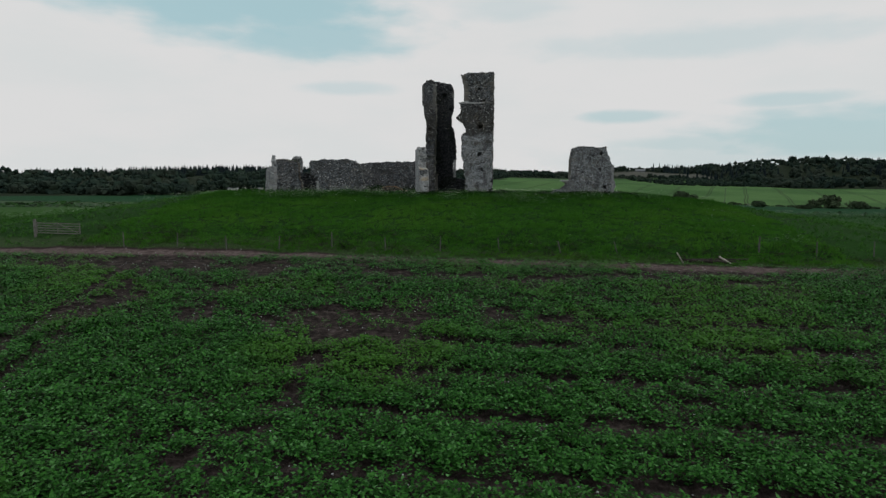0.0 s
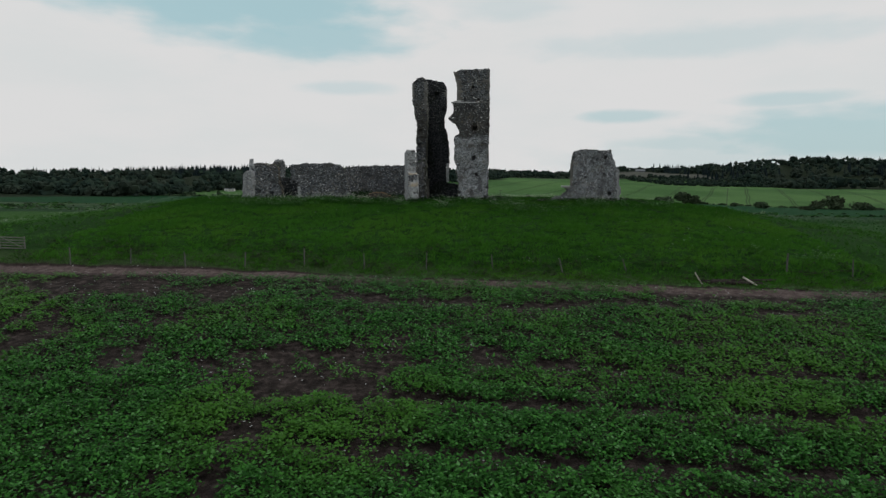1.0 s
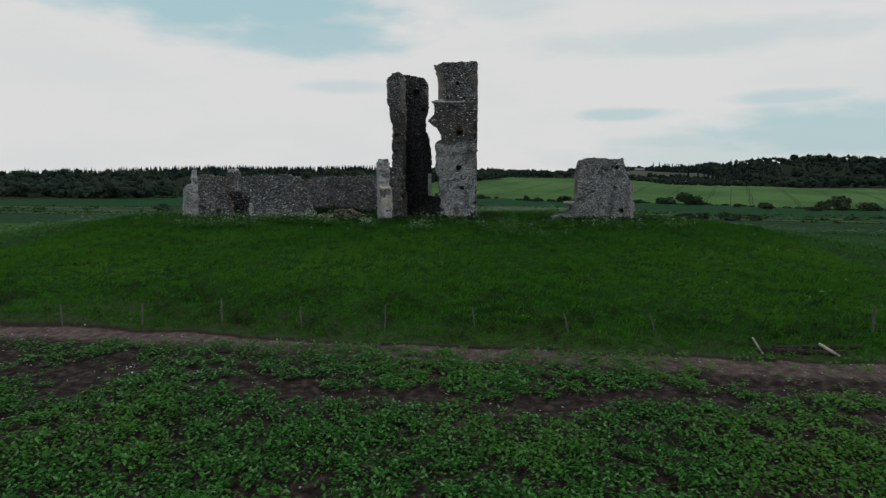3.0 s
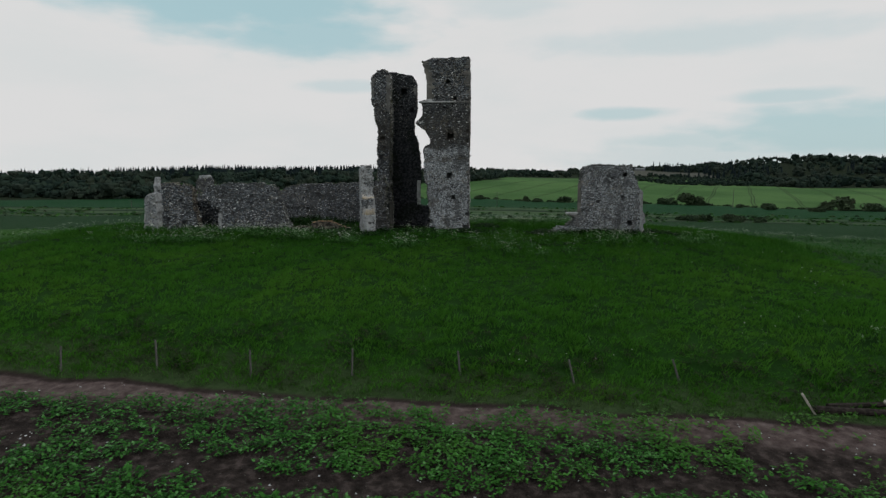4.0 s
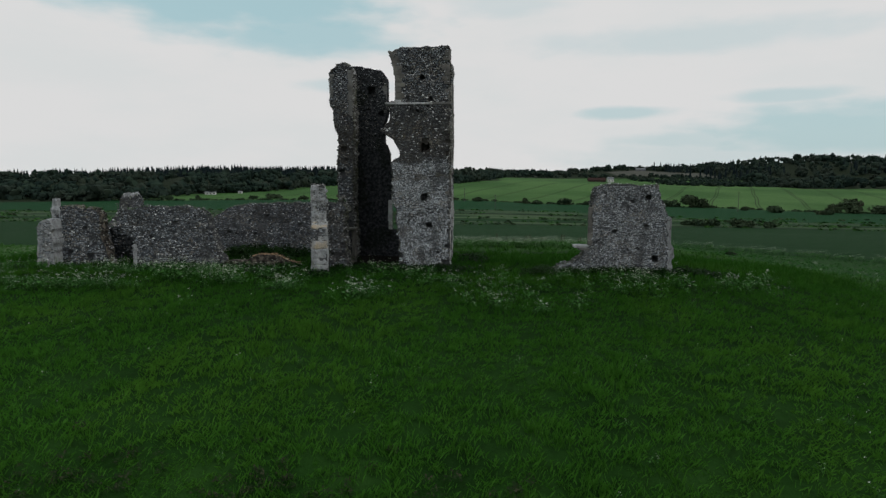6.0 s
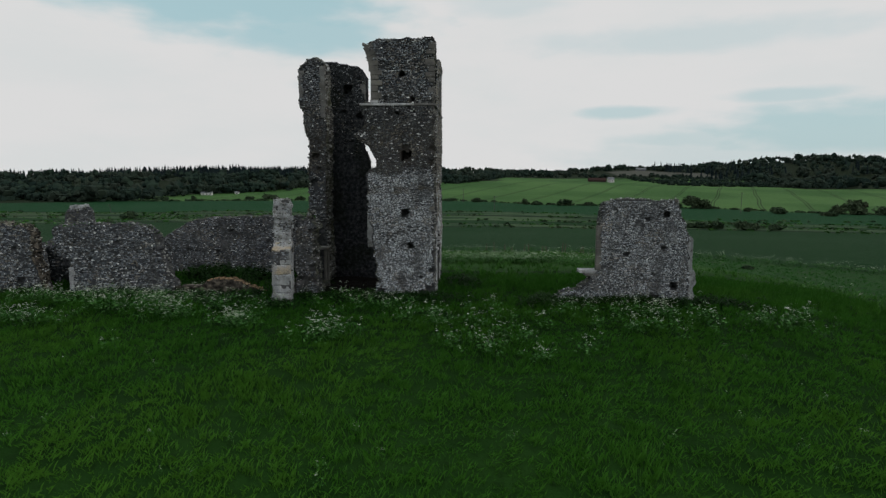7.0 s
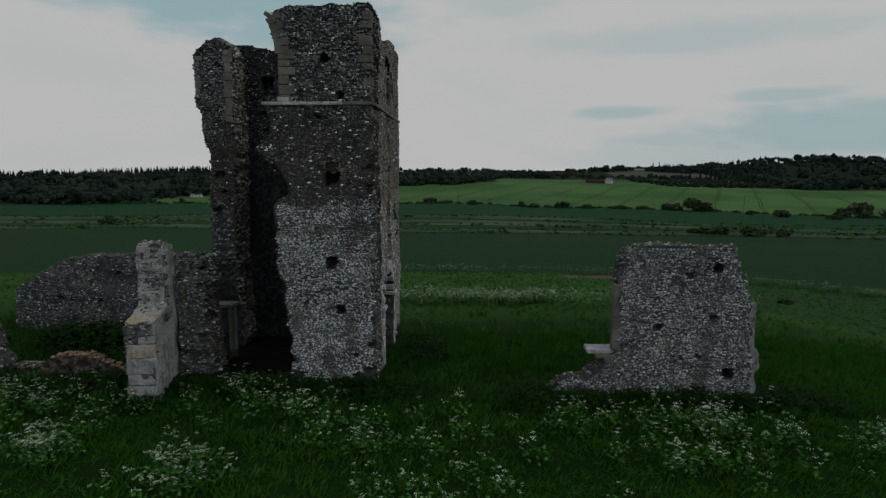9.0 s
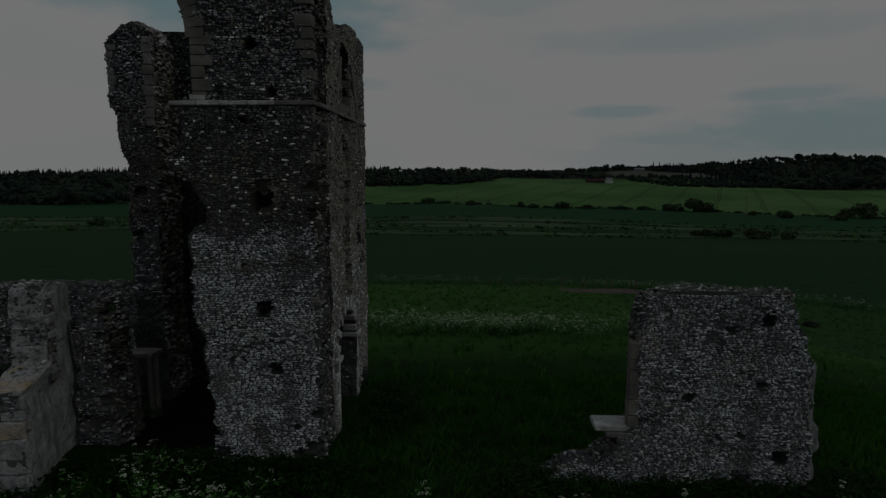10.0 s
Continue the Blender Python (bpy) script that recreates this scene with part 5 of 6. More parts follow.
# sloping scar of the chancel roof on the east wall
bm = bmesh.new()
beam(bm, (XE + 0.03, 80.9, 13.3), (XE + 0.03, 83.5, 8.6), 0.16, 0.2, 0.02)
part("roof_crease", bm, STONE, tower, "sloping drip mould of a lost roof")
bm = bmesh.new()
beam(bm, (XE + 0.03, 79.1, 13.2), (XE + 0.03, 77.2, 9.6), 0.14, 0.16, 0.02)
part("roof_crease", bm, STONE, tower, "sloping drip mould of a lost roof")
# shafts of the west arch
for k, (sx, sy) in enumerate(((-1.42, 78.5), (-1.02, 78.7), (-0.88, 78.9))):
    bm = bmesh.new()
    beam(bm, (sx, sy, -0.5), (sx, sy, 2.3), 0.2, 0.19, sides=12)
    part("shaft", bm, WARM, tower)
ashlar(tower, (-1.75, 78.3, 2.3), (-0.7, 79.1, 2.46), WARM, 8, "impost")

STUB = [(-2.3, -0.9), (-2.2, 3.9), (-2.0, 4.45), (-1.6, 4.55), (-1.35, 4.85), (-1.05, 4.5), (-0.95, 4.1), (-1.25, 3.4), (-1.15, 2.75), (-1.35, 1.9), (-1.1, 1.2), (-0.8, 0.1), (-0.7, -0.9)]
stub = Wall("south_west_stump", tower, STUB, 1.5, south_face(76.3), ragged=0.2, seed=71, holes=[(-1.3, 1.4, 0.3, 0.25), (-1.8, 0.6, 0.4, 0.22), (-1.05, 0.7, 0.28, 0.28), (-1.3, 3.7, 0.2, 0.25)], label="broken stump of the south-west pier with grass on top", mats=(MORTARY, RUBBLE))
flints(stub, (-2.2, -0.5, -0.2, 4.8), 0.055, 72, 0.9)

# ---- the free-standing buttress ----
buttress = thing("buttress", (0, 0, 0), "tall weathered limestone buttress standing alone beside the tower", "buttress")
BUT = [(73.1, -0.9), (73.08, 0.4), (73.12, 1.6), (73.15, 2.75), (74.0, 3.1), (74.75, 3.3), (74.85, 4.4), (74.9, 5.55), (75.5, 5.75), (76.4, 5.5), (76.75, 5.2), (76.8, -0.9)]
but_wall = Wall("core_wall", buttress, BUT, 1.0, lambda u, w, z: (-2.18 - 0.12 * (u - 74) / 2 - w, u, z), ragged=0.06, seed=81, label="worn ashlar and flint core", mats=(PATCHED, PATCHED))
r_ = random.Random(8)
zz = -0.4
while zz < 5.3:
    h = r_.uniform(0.2, 0.44) if zz > 1.65 else r_.uniform(0.42, 0.62)
    front = 73.0 if zz + h < 2.85 else 74.84
    low_ = zz < 2.6
    if zz + h < 5.5:
        if zz < 1.65:
            band = OCHROUS if zz > 1.1 else PATCHED
            worn_block(buttress, (-3.22, front - 0.02, zz - 0.02), (-2.13, front + 0.5, zz + h + 0.02), band, "quoin", r_.random() * 50, 0.045)
            zz += h
            continue
        if r_.random() < (0.55 if low_ else 0.3):
            ashlar(buttress, (-3.22, front + r_.uniform(-0.02, 0.05), zz + 0.01), (-2.95 + r_.uniform(-0.1, 0.12), front + 0.4, zz + h - 0.01), PATCHED, r_.random() * 50, "quoin")
        if r_.random() < (0.8 if low_ else 0.4):
            ashlar(buttress, (-2.62 + r_.uniform(-0.14, 0.1), front + r_.uniform(-0.02, 0.04), zz + 0.012), (-2.13, front + r_.choice((0.3, 0.55)), zz + h - 0.012), PATCHED, r_.random() * 50, "quoin")
    zz += h
BUT_FRONT = [(-3.2, -0.9), (-3.22, 2.85), (-2.2, 2.95), (-2.15, -0.9)]
lower = Wall("lower_face", buttress, BUT_FRONT, 0.5, south_face(73.03), ragged=0.05, seed=82, label="patched flint and limestone face", mats=(MORTARY, PATCHED))
flints(lower, (-3.2, -2.2, 1.6, 2.8), 0.055, 83, 0.5)
upper = Wall("upper_face", buttress, [(-3.1, 2.6), (-3.0, 4.4), (-2.95, 5.55), (-2.3, 5.65), (-2.2, 2.6)], 0.5, south_face(74.88), ragged=0.08, seed=84, label="ragged flint face", mats=(MORTARY, STONE), foot=2.4)
flints(upper, (-3.15, -2.25, 2.7, 5.5), 0.06, 85, 0.8)
bm = bmesh.new()
made = box(bm, (-3.18, 73.0, 2.84), (-2.16, 74.95, 3.0), 0.05)
bmesh.ops.subdivide_edges(bm, edges=bm.edges, cuts=3, use_grid_fill=True)
for v in bm.verts:
    v.co.z += 0.24 * (v.co.y - 73.0) / 1.95 + 0.09 * noise.noise(v.co * 4.0)
part("weathering", bm, OCHROUS, buttress, "sloping mossy offset")

buttress.matrix_basis = Matrix.Translation((-2.15, 73.0, 0)) @ Matrix.Rotation(0.2, 4, "Z") @ Matrix.Translation((2.68, -73.0, 0))

# ---- the chancel fragment ----
chancel = thing("chancel_wall", (0, 0, 0), "isolated block of grey flint chancel wall with a window jamb", "ruined wall")
CHAN = [(13.0, -0.9), (13.2, 0.2), (14.1, 0.75), (14.75, 0.8), (15.1, 1.15), (15.4, 1.3), (15.42, 1.75), (15.85, 1.95), (15.88, 5.2), (16.1, 5.85), (16.6, 6.02), (18.0, 6.04), (19.4, 5.98), (20.05, 5.95), (20.3, 5.3), (20.65, 4.6), (20.8, 3.85), (20.9, 2.0), (20.95, -0.9)]
C_HOLES = [(19.5, 5.21, 0.17, 0.6), (18.45, 4.92, 0.13, 0.2), (19.4, 3.31, 0.14, 0.34), (17.35, 2.92, 0.12, 0.3), (20.08, 1.12, 0.2, 0.7), (18.26, 1.76, 0.13, 0.1), (18.9, 1.81, 0.12, 0.1), (19.0, 0.36, 0.3, 0.1)]
wall_c = Wall("flint_wall", chancel, CHAN, 1.0, south_face(74.25), holes=C_HOLES, ragged=0.09, seed=91, label="rough coursed flint wall with putlog holes", mats=(RUBBLE, RUBBLE))
flints(wall_c, (12.9, 21.4, -0.3, 6.0), 0.047, 92, 1.0, (16.4, 19.6, 1.2, 3.0))
for lo, hi, s in (((15.64, 74.22, 2.0), (15.95, 74.5, 4.6), 1), ((15.74, 74.51, 2.0), (16.0, 74.88, 4.5), 2), ((15.88, 74.89, 2.0), (16.1, 75.28, 4.7), 3)):
    z = lo[2]
    rr = random.Random(s)
    while z < hi[2] - 0.1:
        h = min(rr.uniform(0.3, 0.55), hi[2] - z)
        ashlar(chancel, (lo[0], lo[1], z + 0.006), (hi[0], hi[1], z + h - 0.006), WARM, rr.random() * 30, "window_jamb")
        z += h
ashlar(chancel, (14.75, 74.3, 1.82), (15.8, 75.1, 1.99), PALE, 5, "sill_stone")
ashlar(chancel, (15.05, 74.22, 1.66), (15.8, 75.1, 1.81), STONE, 6, "sill_stone")
quoins(chancel, (20.92, 74.25), 0.1, 3.6, -1, 1, STONE, 95, 0.3, 0.2, 0.34, 0.45, 0.0)
EBUT = [(20.6, -0.9), (20.7, 3.7), (21.1, 3.95), (21.32, 3.75), (21.3, 2.3), (21.38, 1.95), (21.55, 1.75), (21.56, 1.1), (21.42, 0.85), (21.4, -0.9)]
Wall("side_buttress", chancel, EBUT, 0.9, south_face(74.9), ragged=0.07, seed=96, label="pale worn limestone buttress", mats=(PATCHED, PATCHED))

chancel.location.z = -0.22

# ---- the nave walls ----
nave = thing("nave_south_wall", (0, 0, 0), "long low ruined flint nave wall with a doorway gap", "ruined wall")
SN = [(-17.95, -0.9), (-18.1, 0.5), (-18.5, 2.3), (-18.45, 3.3), (-18.6, 3.85), (-18.95, 4.05), (-19.8, 4.1), (-20.6, 4.2), (-21.3, 4.1), (-21.6, 4.0), (-21.85, 3.5), (-21.95, 3.0), (-22.0, -0.9)]
SN_EAST = [(-16.1, -0.9), (-16.15, 0.3), (-16.1, 1.75), (-16.9, 2.3), (-17.0, 3.3), (-17.1, 3.8), (-16.8, 4.1), (-16.2, 4.0), (-15.2, 4.2), (-14.1, 4.1), (-12.4, 4.2), (-11.1, 3.95), (-10.6, 3.2), (-10.3, 1.9), (-9.8, 0.7), (-9.6, -0.9)]
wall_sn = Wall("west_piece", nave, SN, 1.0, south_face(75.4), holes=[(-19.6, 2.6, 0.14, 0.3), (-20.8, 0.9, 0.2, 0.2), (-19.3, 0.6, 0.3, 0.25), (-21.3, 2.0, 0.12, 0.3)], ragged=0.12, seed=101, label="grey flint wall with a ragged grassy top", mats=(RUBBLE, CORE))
flints(wall_sn, (-22.0, -17.9, -0.3, 4.4), 0.062, 102, 1.0)
wall_se = Wall("east_piece", nave, SN_EAST, 1.0, south_face(75.4), holes=[(-13.0, 3.0, 0.13, 0.3), (-14.8, 2.0, 0.13, 0.3), (-12.0, 1.8, 0.12, 0.25)], ragged=0.12, seed=105, label="grey flint wall with a ragged grassy top", mats=(RUBBLE, RUBBLE))
flints(wall_se, (-17.5, -9.6, -0.3, 4.5), 0.062, 106, 1.0)
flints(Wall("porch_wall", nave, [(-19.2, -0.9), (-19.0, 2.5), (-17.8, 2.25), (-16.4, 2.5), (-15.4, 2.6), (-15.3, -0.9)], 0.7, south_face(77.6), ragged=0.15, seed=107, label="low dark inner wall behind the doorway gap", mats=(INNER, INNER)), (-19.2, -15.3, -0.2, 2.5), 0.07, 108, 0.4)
quoins(nave, (-16.12, 75.4), 0.0, 1.5, 1, 1, PATCHED, 103, 0.4, 0.3, 0.3, 0.0, 0.05, "door_jamb")
# the corner buttress at the west end, in two stages
CORNER = [(-22.4, -0.9), (-22.42, 1.45), (-22.28, 1.6), (-22.3, 2.75), (-22.1, 3.05), (-21.7, 3.3), (-21.3, 3.35), (-21.2, -0.9)]
corner = Wall("corner_buttress", nave, CORNER, 1.3, south_face(74.35), holes=[(-21.6, 2.1, 0.12, 0.15), (-22.0, 0.9, 0.16, 0.12)], ragged=0.08, seed=141, label="pale worn limestone and flint corner buttress", mats=(PATCHED, PATCHED))
flints(corner, (-22.4, -21.2, -0.2, 3.2), 0.055, 142, 0.5)
quoins(nave, (-21.98, 75.4), 0.2, 4.0, 1, 1, PATCHED, 104, 0.42, 0.3, 0.3, 0.25)
worn_block(nave, (-22.0, 75.42, 2.9), (-21.3, 76.2, 4.1), PATCHED, "coping", 13, 0.14)
worn_block(nave, (-21.95, 75.5, 3.95), (-21.58, 76.0, 4.7), PATCHED, "coping", 15, 0.08)

north = thing("nave_north_wall", (0, 0, 0), "low flint north wall of the nave seen across the grass", "ruined wall")
NN = [(-15.3, -0.9), (-15.0, 1.9), (-14.4, 2.4), (-13.0, 3.2), (-12.0, 3.7), (-10.2, 3.93), (-8.0, 4.05), (-5.4, 4.0), (-2.6, 4.2), (-2.6, -0.9)]
wall_nn = Wall("flint_wall", north, NN, 1.0, south_face(83.3), holes=[(-9.2, 2.93, 0.18, 0.4), (-10.2, 1.4, 0.14, 0.3), (-6.3, 2.2, 0.13, 0.3), (-12.4, 1.6, 0.13, 0.3)], ragged=0.12, cell=0.13, seed=111, label="grey flint wall with a ragged top", mats=(MORTARY, MORTARY))
flints(wall_nn, (-15.3, -2.6, -0.3, 4.2), 0.06, 112, 0.9)

westw = thing("nave_west_wall", (0, 0, 0), "broken flint west wall of the nave, highest at its far end", "ruined wall")
WW = [(76.4, -0.9), (76.4, 4.2), (77.4, 3.8), (78.6, 2.6), (80.5, 2.2), (82.0, 2.6), (83.2, 3.4), (83.7, 4.5), (84.6, 4.72), (85.2, 4.3), (85.4, -0.9)]
wall_ww = Wall("flint_wall", westw, WW, 1.1, lambda u, w, z: (-20.7 - w, u, z), ragged=0.12, cell=0.14, seed=121, label="grey flint wall", mats=(RUBBLE, RUBBLE))
flints(wall_ww, (76.4, 85.4, -0.3, 4.7), 0.075, 122, 0.9)

worn_block(westw, (-21.6, 83.75, 3.9), (-20.8, 84.95, 4.75), PATCHED, "coping", 14, 0.2)

# low footings and tumbled masonry between the nave and the buttress
low = thing("low_footing", (0, 0, 0), "low tumbled footing of orange-brown rubble in the grass", "rubble")
LOW = [(-10.2, -0.9), (-9.9, 0.25), (-9.0, 0.32), (-8.1, 0.42), (-7.5, 0.7), (-6.8, 0.78), (-6.2, 0.76), (-5.7, 0.62), (-5.2, 0.36), (-4.7, 0.3), (-4.2, 0.1), (-4.1, -0.9)]
footing = Wall("footing", low, LOW, 0.6, south_face(75.7), ragged=0.08, seed=131, mats=(CORE, CORE))
footing.torn = footing.torn[footing.torn.mean(1)[:, 0] > -7.7]
broken_edge(footing, 60, 0.07, 832, OCHRE)


def top_growth(wall, name, chance_, seed, mat, templates, tall=0.6):
    """Plants rooted along the upward edges of a wall."""
    r = np.random.default_rng(seed)
    pts = []
    for (a, b), (c, d) in zip(wall.outline, wall.outline[1:] + wall.outline[:1]):
        n = int(abs(c - a) / 0.12)
        if n and min(b, d) > 0.6 and abs(d - b) < 1.6 * abs(c - a):
            for t in (np.arange(n) + r.uniform(0, 1, n)) / n:
                uu, zz_ = a + (c - a) * t, b + (d - b) * t
                if not wall.solid(np.array([uu]), np.array([zz_ + 0.3]))[0] and r.random() < chance_ * (1 + vnoise(uu / 0.8, seed * 1.0, 0, 5)):
                    pts.append((uu, r.uniform(0.1, 0.8), zz_ - 0.08))
    if not pts:
        return
    q = np.array(pts)
    xyz_ = np.stack(np.broadcast_arrays(*wall.put(q[:, 0], q[:, 1], q[:, 2])), -1)
    n = len(q)
    s_ = r.uniform(0.4, 1.0, n)
    v, f = tile(templates, xyz_, r.uniform(0, 6.283, n), np.stack([s_, s_, s_ * tall], -1), r.integers(0, len(templates), n))
    ob_ = part(name, raw_mesh(name, v, f, mat), mat, wall.ob, "grass and moss growing on the wall top")
    ob_["kind"] = "stuff"


for w_, k, sd in ((wall_sn, 0.55, 1), (wall_se, 0.55, 6), (wall_nn, 0.5, 2), (wall_ww, 0.5, 3), (wall_c, 0.22, 4), (stub, 0.9, 5)):
    top_growth(w_, "top_grass", 1.4 * k, 700 + sd, GRASS, tufts_wide, 0.75)
top_growth(stub, "top_ivy", 1.0, 710, HERB, weed, 0.8)

for w_, k, sz_, sd in ((wall_s, 30, 0.055, 1), (wall_e, 14, 0.07, 2), (stub, 45, 0.07, 5), (wall_c, 50, 0.05, 6), (wall_sn, 20, 0.065, 7), (wall_se, 20, 0.065, 12), (wall_nn, 17, 0.07, 8), (wall_ww, 14, 0.09, 9), (but_wall, 30, 0.06, 10), (upper, 50, 0.06, 11)):
    broken_edge(w_, k, sz_, 800 + sd, EDGE)
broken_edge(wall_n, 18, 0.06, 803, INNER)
broken_edge(wall_w, 45, 0.09, 804, EDGE)

# ---- fence, gate, timber ----
fence = thing("field_fence", (0, 0, 0), "line of weathered wooden fence posts leaning along the headland", "fence")
POSTS = [(-25.95, 1.3, 2), (-21.4, 1.2, -3), (-16.9, 1.2, 4), (-12.5, 1.2, -4), (-8.0, 1.35, 1), (-3.4, 1.25, 2), (1.15, 1.25, -2), (6.1, 1.15, 7), (11.2, 1.1, 18), (15.9, 1.1, 24), (27.2, 1.45, -1), (31.6, 1.2, 3), (36.2, 1.3, 1)]
FY = 48.9
for i, (x0, h, tilt) in enumerate(POSTS):
    y0 = FY + 0.25 * math.sin(i * 2.1)
    z0 = float(land(x0, y0))
    t = radians(tilt)
    top = (x0 - math.sin(t) * h, y0 + 0.05, z0 + math.cos(t) * h)
    bm = bmesh.new()
    beam(bm, (x0, y0, z0 - 0.4), top, 0.1 if i != 10 else 0.15, 0.085 if i != 10 else 0.13, sides=9)
    part("post", bm, WEATHERED, fence)
gate = thing("field_gate", (0, 0, 0), "weathered five-bar wooden field gate standing half open", "gate")
gx0, gy0 = -35.6, 51.5
gz = float(land(gx0, gy0)) + 0.12
gdir = Vector((0.995, 0.1, 0)).normalized()
at = lambda d, h: Vector((gx0, gy0, gz + h)) + gdir * d
bm = bmesh.new()
beam(bm, at(-0.1, -0.5), at(-0.1, 1.5), 0.2, 0.18, 0.02)
part("gate_post", bm, GATEWOOD, gate)
for k in range(5):
    bm = bmesh.new()
    h = 0.28 + 0.22 * k
    beam(bm, at(0.05, h), at(3.9, h - 0.12), 0.03, 0.09)
    part("rail", bm, GATEWOOD, gate)
for d in (0.1, 1.9, 3.85):
    bm = bmesh.new()
    beam(bm, at(d, 0.15) + Vector((0, -0.04, 0)), at(d, 1.3 - 0.03 * d) + Vector((0, -0.04, 0)), 0.09, 0.035)
    part("stile", bm, GATEWOOD, gate)
for a, b in ((0.15, 1.9), (3.7, 2.0)):
    bm = bmesh.new()
    beam(bm, at(a, 0.25) + Vector((0, -0.075, 0)), at(b, 1.12) + Vector((0, -0.075, 0)), 0.08, 0.03)
    part("brace", bm, GATEWOOD, gate)

def timber(name, a, b, w, d, mat, label, sides=0):
    ob_ = thing(name, (0, 0, 0), label, "timber", "fallen timber by the fence")
    bm = bmesh.new()
    beam(bm, a, b, w, d, 0.012, sides)
    bmesh.ops.subdivide_edges(bm, edges=[e for e in bm.edges if e.calc_length() > 0.5], cuts=5)
    for v in bm.verts:
        v.co += noise.noise_vector(v.co * 2.3) * 0.02
    part("wood", bm, mat, ob_)
    return ob_


gz_ = lambda x0, y0, h=0.0: (x0, y0, float(land(x0, y0)) + h)
timber("leaning_stake", gz_(20.3, 46.4, -0.1), gz_(19.75, 46.55, 0.8), 0.12, 0.09, PALEWOOD, "short pale split stake leaning over in the grass")
timber("fallen_plank", gz_(23.8, 46.2, 0.06), gz_(23.0, 46.6, 0.5), 0.24, 0.1, PALEWOOD, "pale broken plank propped on a rotten log")
timber("rotten_log", gz_(20.2, 46.55, 0.12), gz_(24.2, 46.35, 0.1), 0.34, 0.26, LOGBARK, "long dark rotten log lying in the grass", 10)
timber("rotten_log", gz_(21.0, 46.9, 0.1), gz_(25.6, 47.3, 0.12), 0.26, 0.2, LOGBARK, "thin dark fallen branch behind the log", 8)
for k, (x0, y0, x1, y1) in enumerate(((25.3, 48.6, 27.0, 48.2), (28.2, 48.7, 30.4, 48.9), (27.4, 49.2, 29.0, 48.6), (30.6, 49.3, 32.2, 49.0))):
    timber("brushwood", gz_(x0, y0, 0.1), gz_(x1, y1, 0.28), 0.08, 0.04, LOGBARK, "grey dead branch in the weeds by the fence", 7)

# posts of the far fence behind the mound
back = thing("back_fence", (0, 0, 0), "short leaning posts of an old fence beyond the mound", "fence")
for i in range(16):
    x0 = 11.0 + i * 1.3 + 0.5 * math.sin(i * 3.3)
    y0 = 128.0 - 0.25 * i
    z0 = float(land(x0, y0))
    bm = bmesh.new()
    beam(bm, (x0, y0, z0 - 0.3), (x0 + 0.15 * math.sin(i * 5.0), y0, z0 + 1.15 + 0.3 * math.sin(i * 1.7)), 0.13, 0.11, sides=7)
    part("post", bm, BARK, back)

# ---- bushes and hedges out in the fields ----
def crown_mesh(w, d, h, seed, size, count):
    """A crown of many small leaf clumps on uneven lobes, with gaps."""
    r = np.random.default_rng(seed)
    lobes = [(np.clip(r.normal(0, 0.15, 2), -0.26, 0.26) * (w, d), r.uniform(0.12, 0.56) * h, r.uniform(0.24, 0.42)) for _ in range(9)]
    v, f = [], []
    for _ in range(count):
        (c, z, k) = lobes[r.integers(len(lobes))]
        q = r.normal(0, 1, 3)
        q *= r.uniform(0.75, 1.05) / np.linalg.norm(q)
        p = np.array([c[0] + q[0] * k * w * 0.8, c[1] + q[1] * k * d * 0.8, max(0.06 * h, z + q[2] * k * h * 0.8)])
        a, b = r.normal(0, size, 3), r.normal(0, size, 3)
        n = len(v)
        v += [p - a, p + b, p + a, p - b]
        f += [(n, n + 1, n + 2, n + 3)]
    return raw_mesh("crown", np.array(v), np.array(f), BROAD)


def bush(name, x0, y0, w, h, seed, label, category="bush", group="hedge bushes"):
    z0 = float(land(x0, y0))
    ob_ = thing(name, (x0, y0, z0), label, category, group)
    bm = bmesh.new()
    r = random.Random(seed)
    beam(bm, (0, 0, -0.4), (0.1, 0, h * 0.45), w * 0.05, w * 0.03, sides=7)
    for k in range(4):
        a = r.uniform(0, 6.28)
        beam(bm, (0.05, 0, h * r.uniform(0.15, 0.35)), (w * 0.28 * math.cos(a), w * 0.28 * math.sin(a), h * r.uniform(0.5, 0.75)), w * 0.035, w * 0.015, sides=5)
    part("trunk", bm, BARK, ob_)
    part("crown", crown_mesh(w, w * 0.8, h, seed, 0.04 * (w + h) / 2 + 0.07, 850), BROAD, ob_)
    return ob_


HEDGE = [(-146, 302, 7.5, 4.6), (-238, 505, 11, 7.0), (-214, 509, 5, 6.0), (-170, 515, 9, 5.0), (-155, 520, 14, 8.5), (-128, 512, 9, 7), (-18, 500, 12, 8), (-6, 498, 10, 4), (14, 484, 8, 6.5), (50, 484, 4.5, 9), (58, 484, 9, 7), (78, 480, 13, 9.5), (95, 478, 9, 6), (118, 474, 11, 5.0),
         (134, 474, 10, 4), (152, 468, 14, 7), (165, 462, 14, 13), (174, 462, 10, 10), (192, 440, 6, 4), (203, 422, 9, 7.5), (228, 412, 12, 4), (250, 440, 10, 9), (264, 440, 18, 15), (279, 436, 15, 8), (107, 288, 11, 5.5), (120, 281, 10, 6.5), (130, 281, 6, 4.2), (101, 291, 6, 3.5), (38, 104, 1.3, 0.45)]
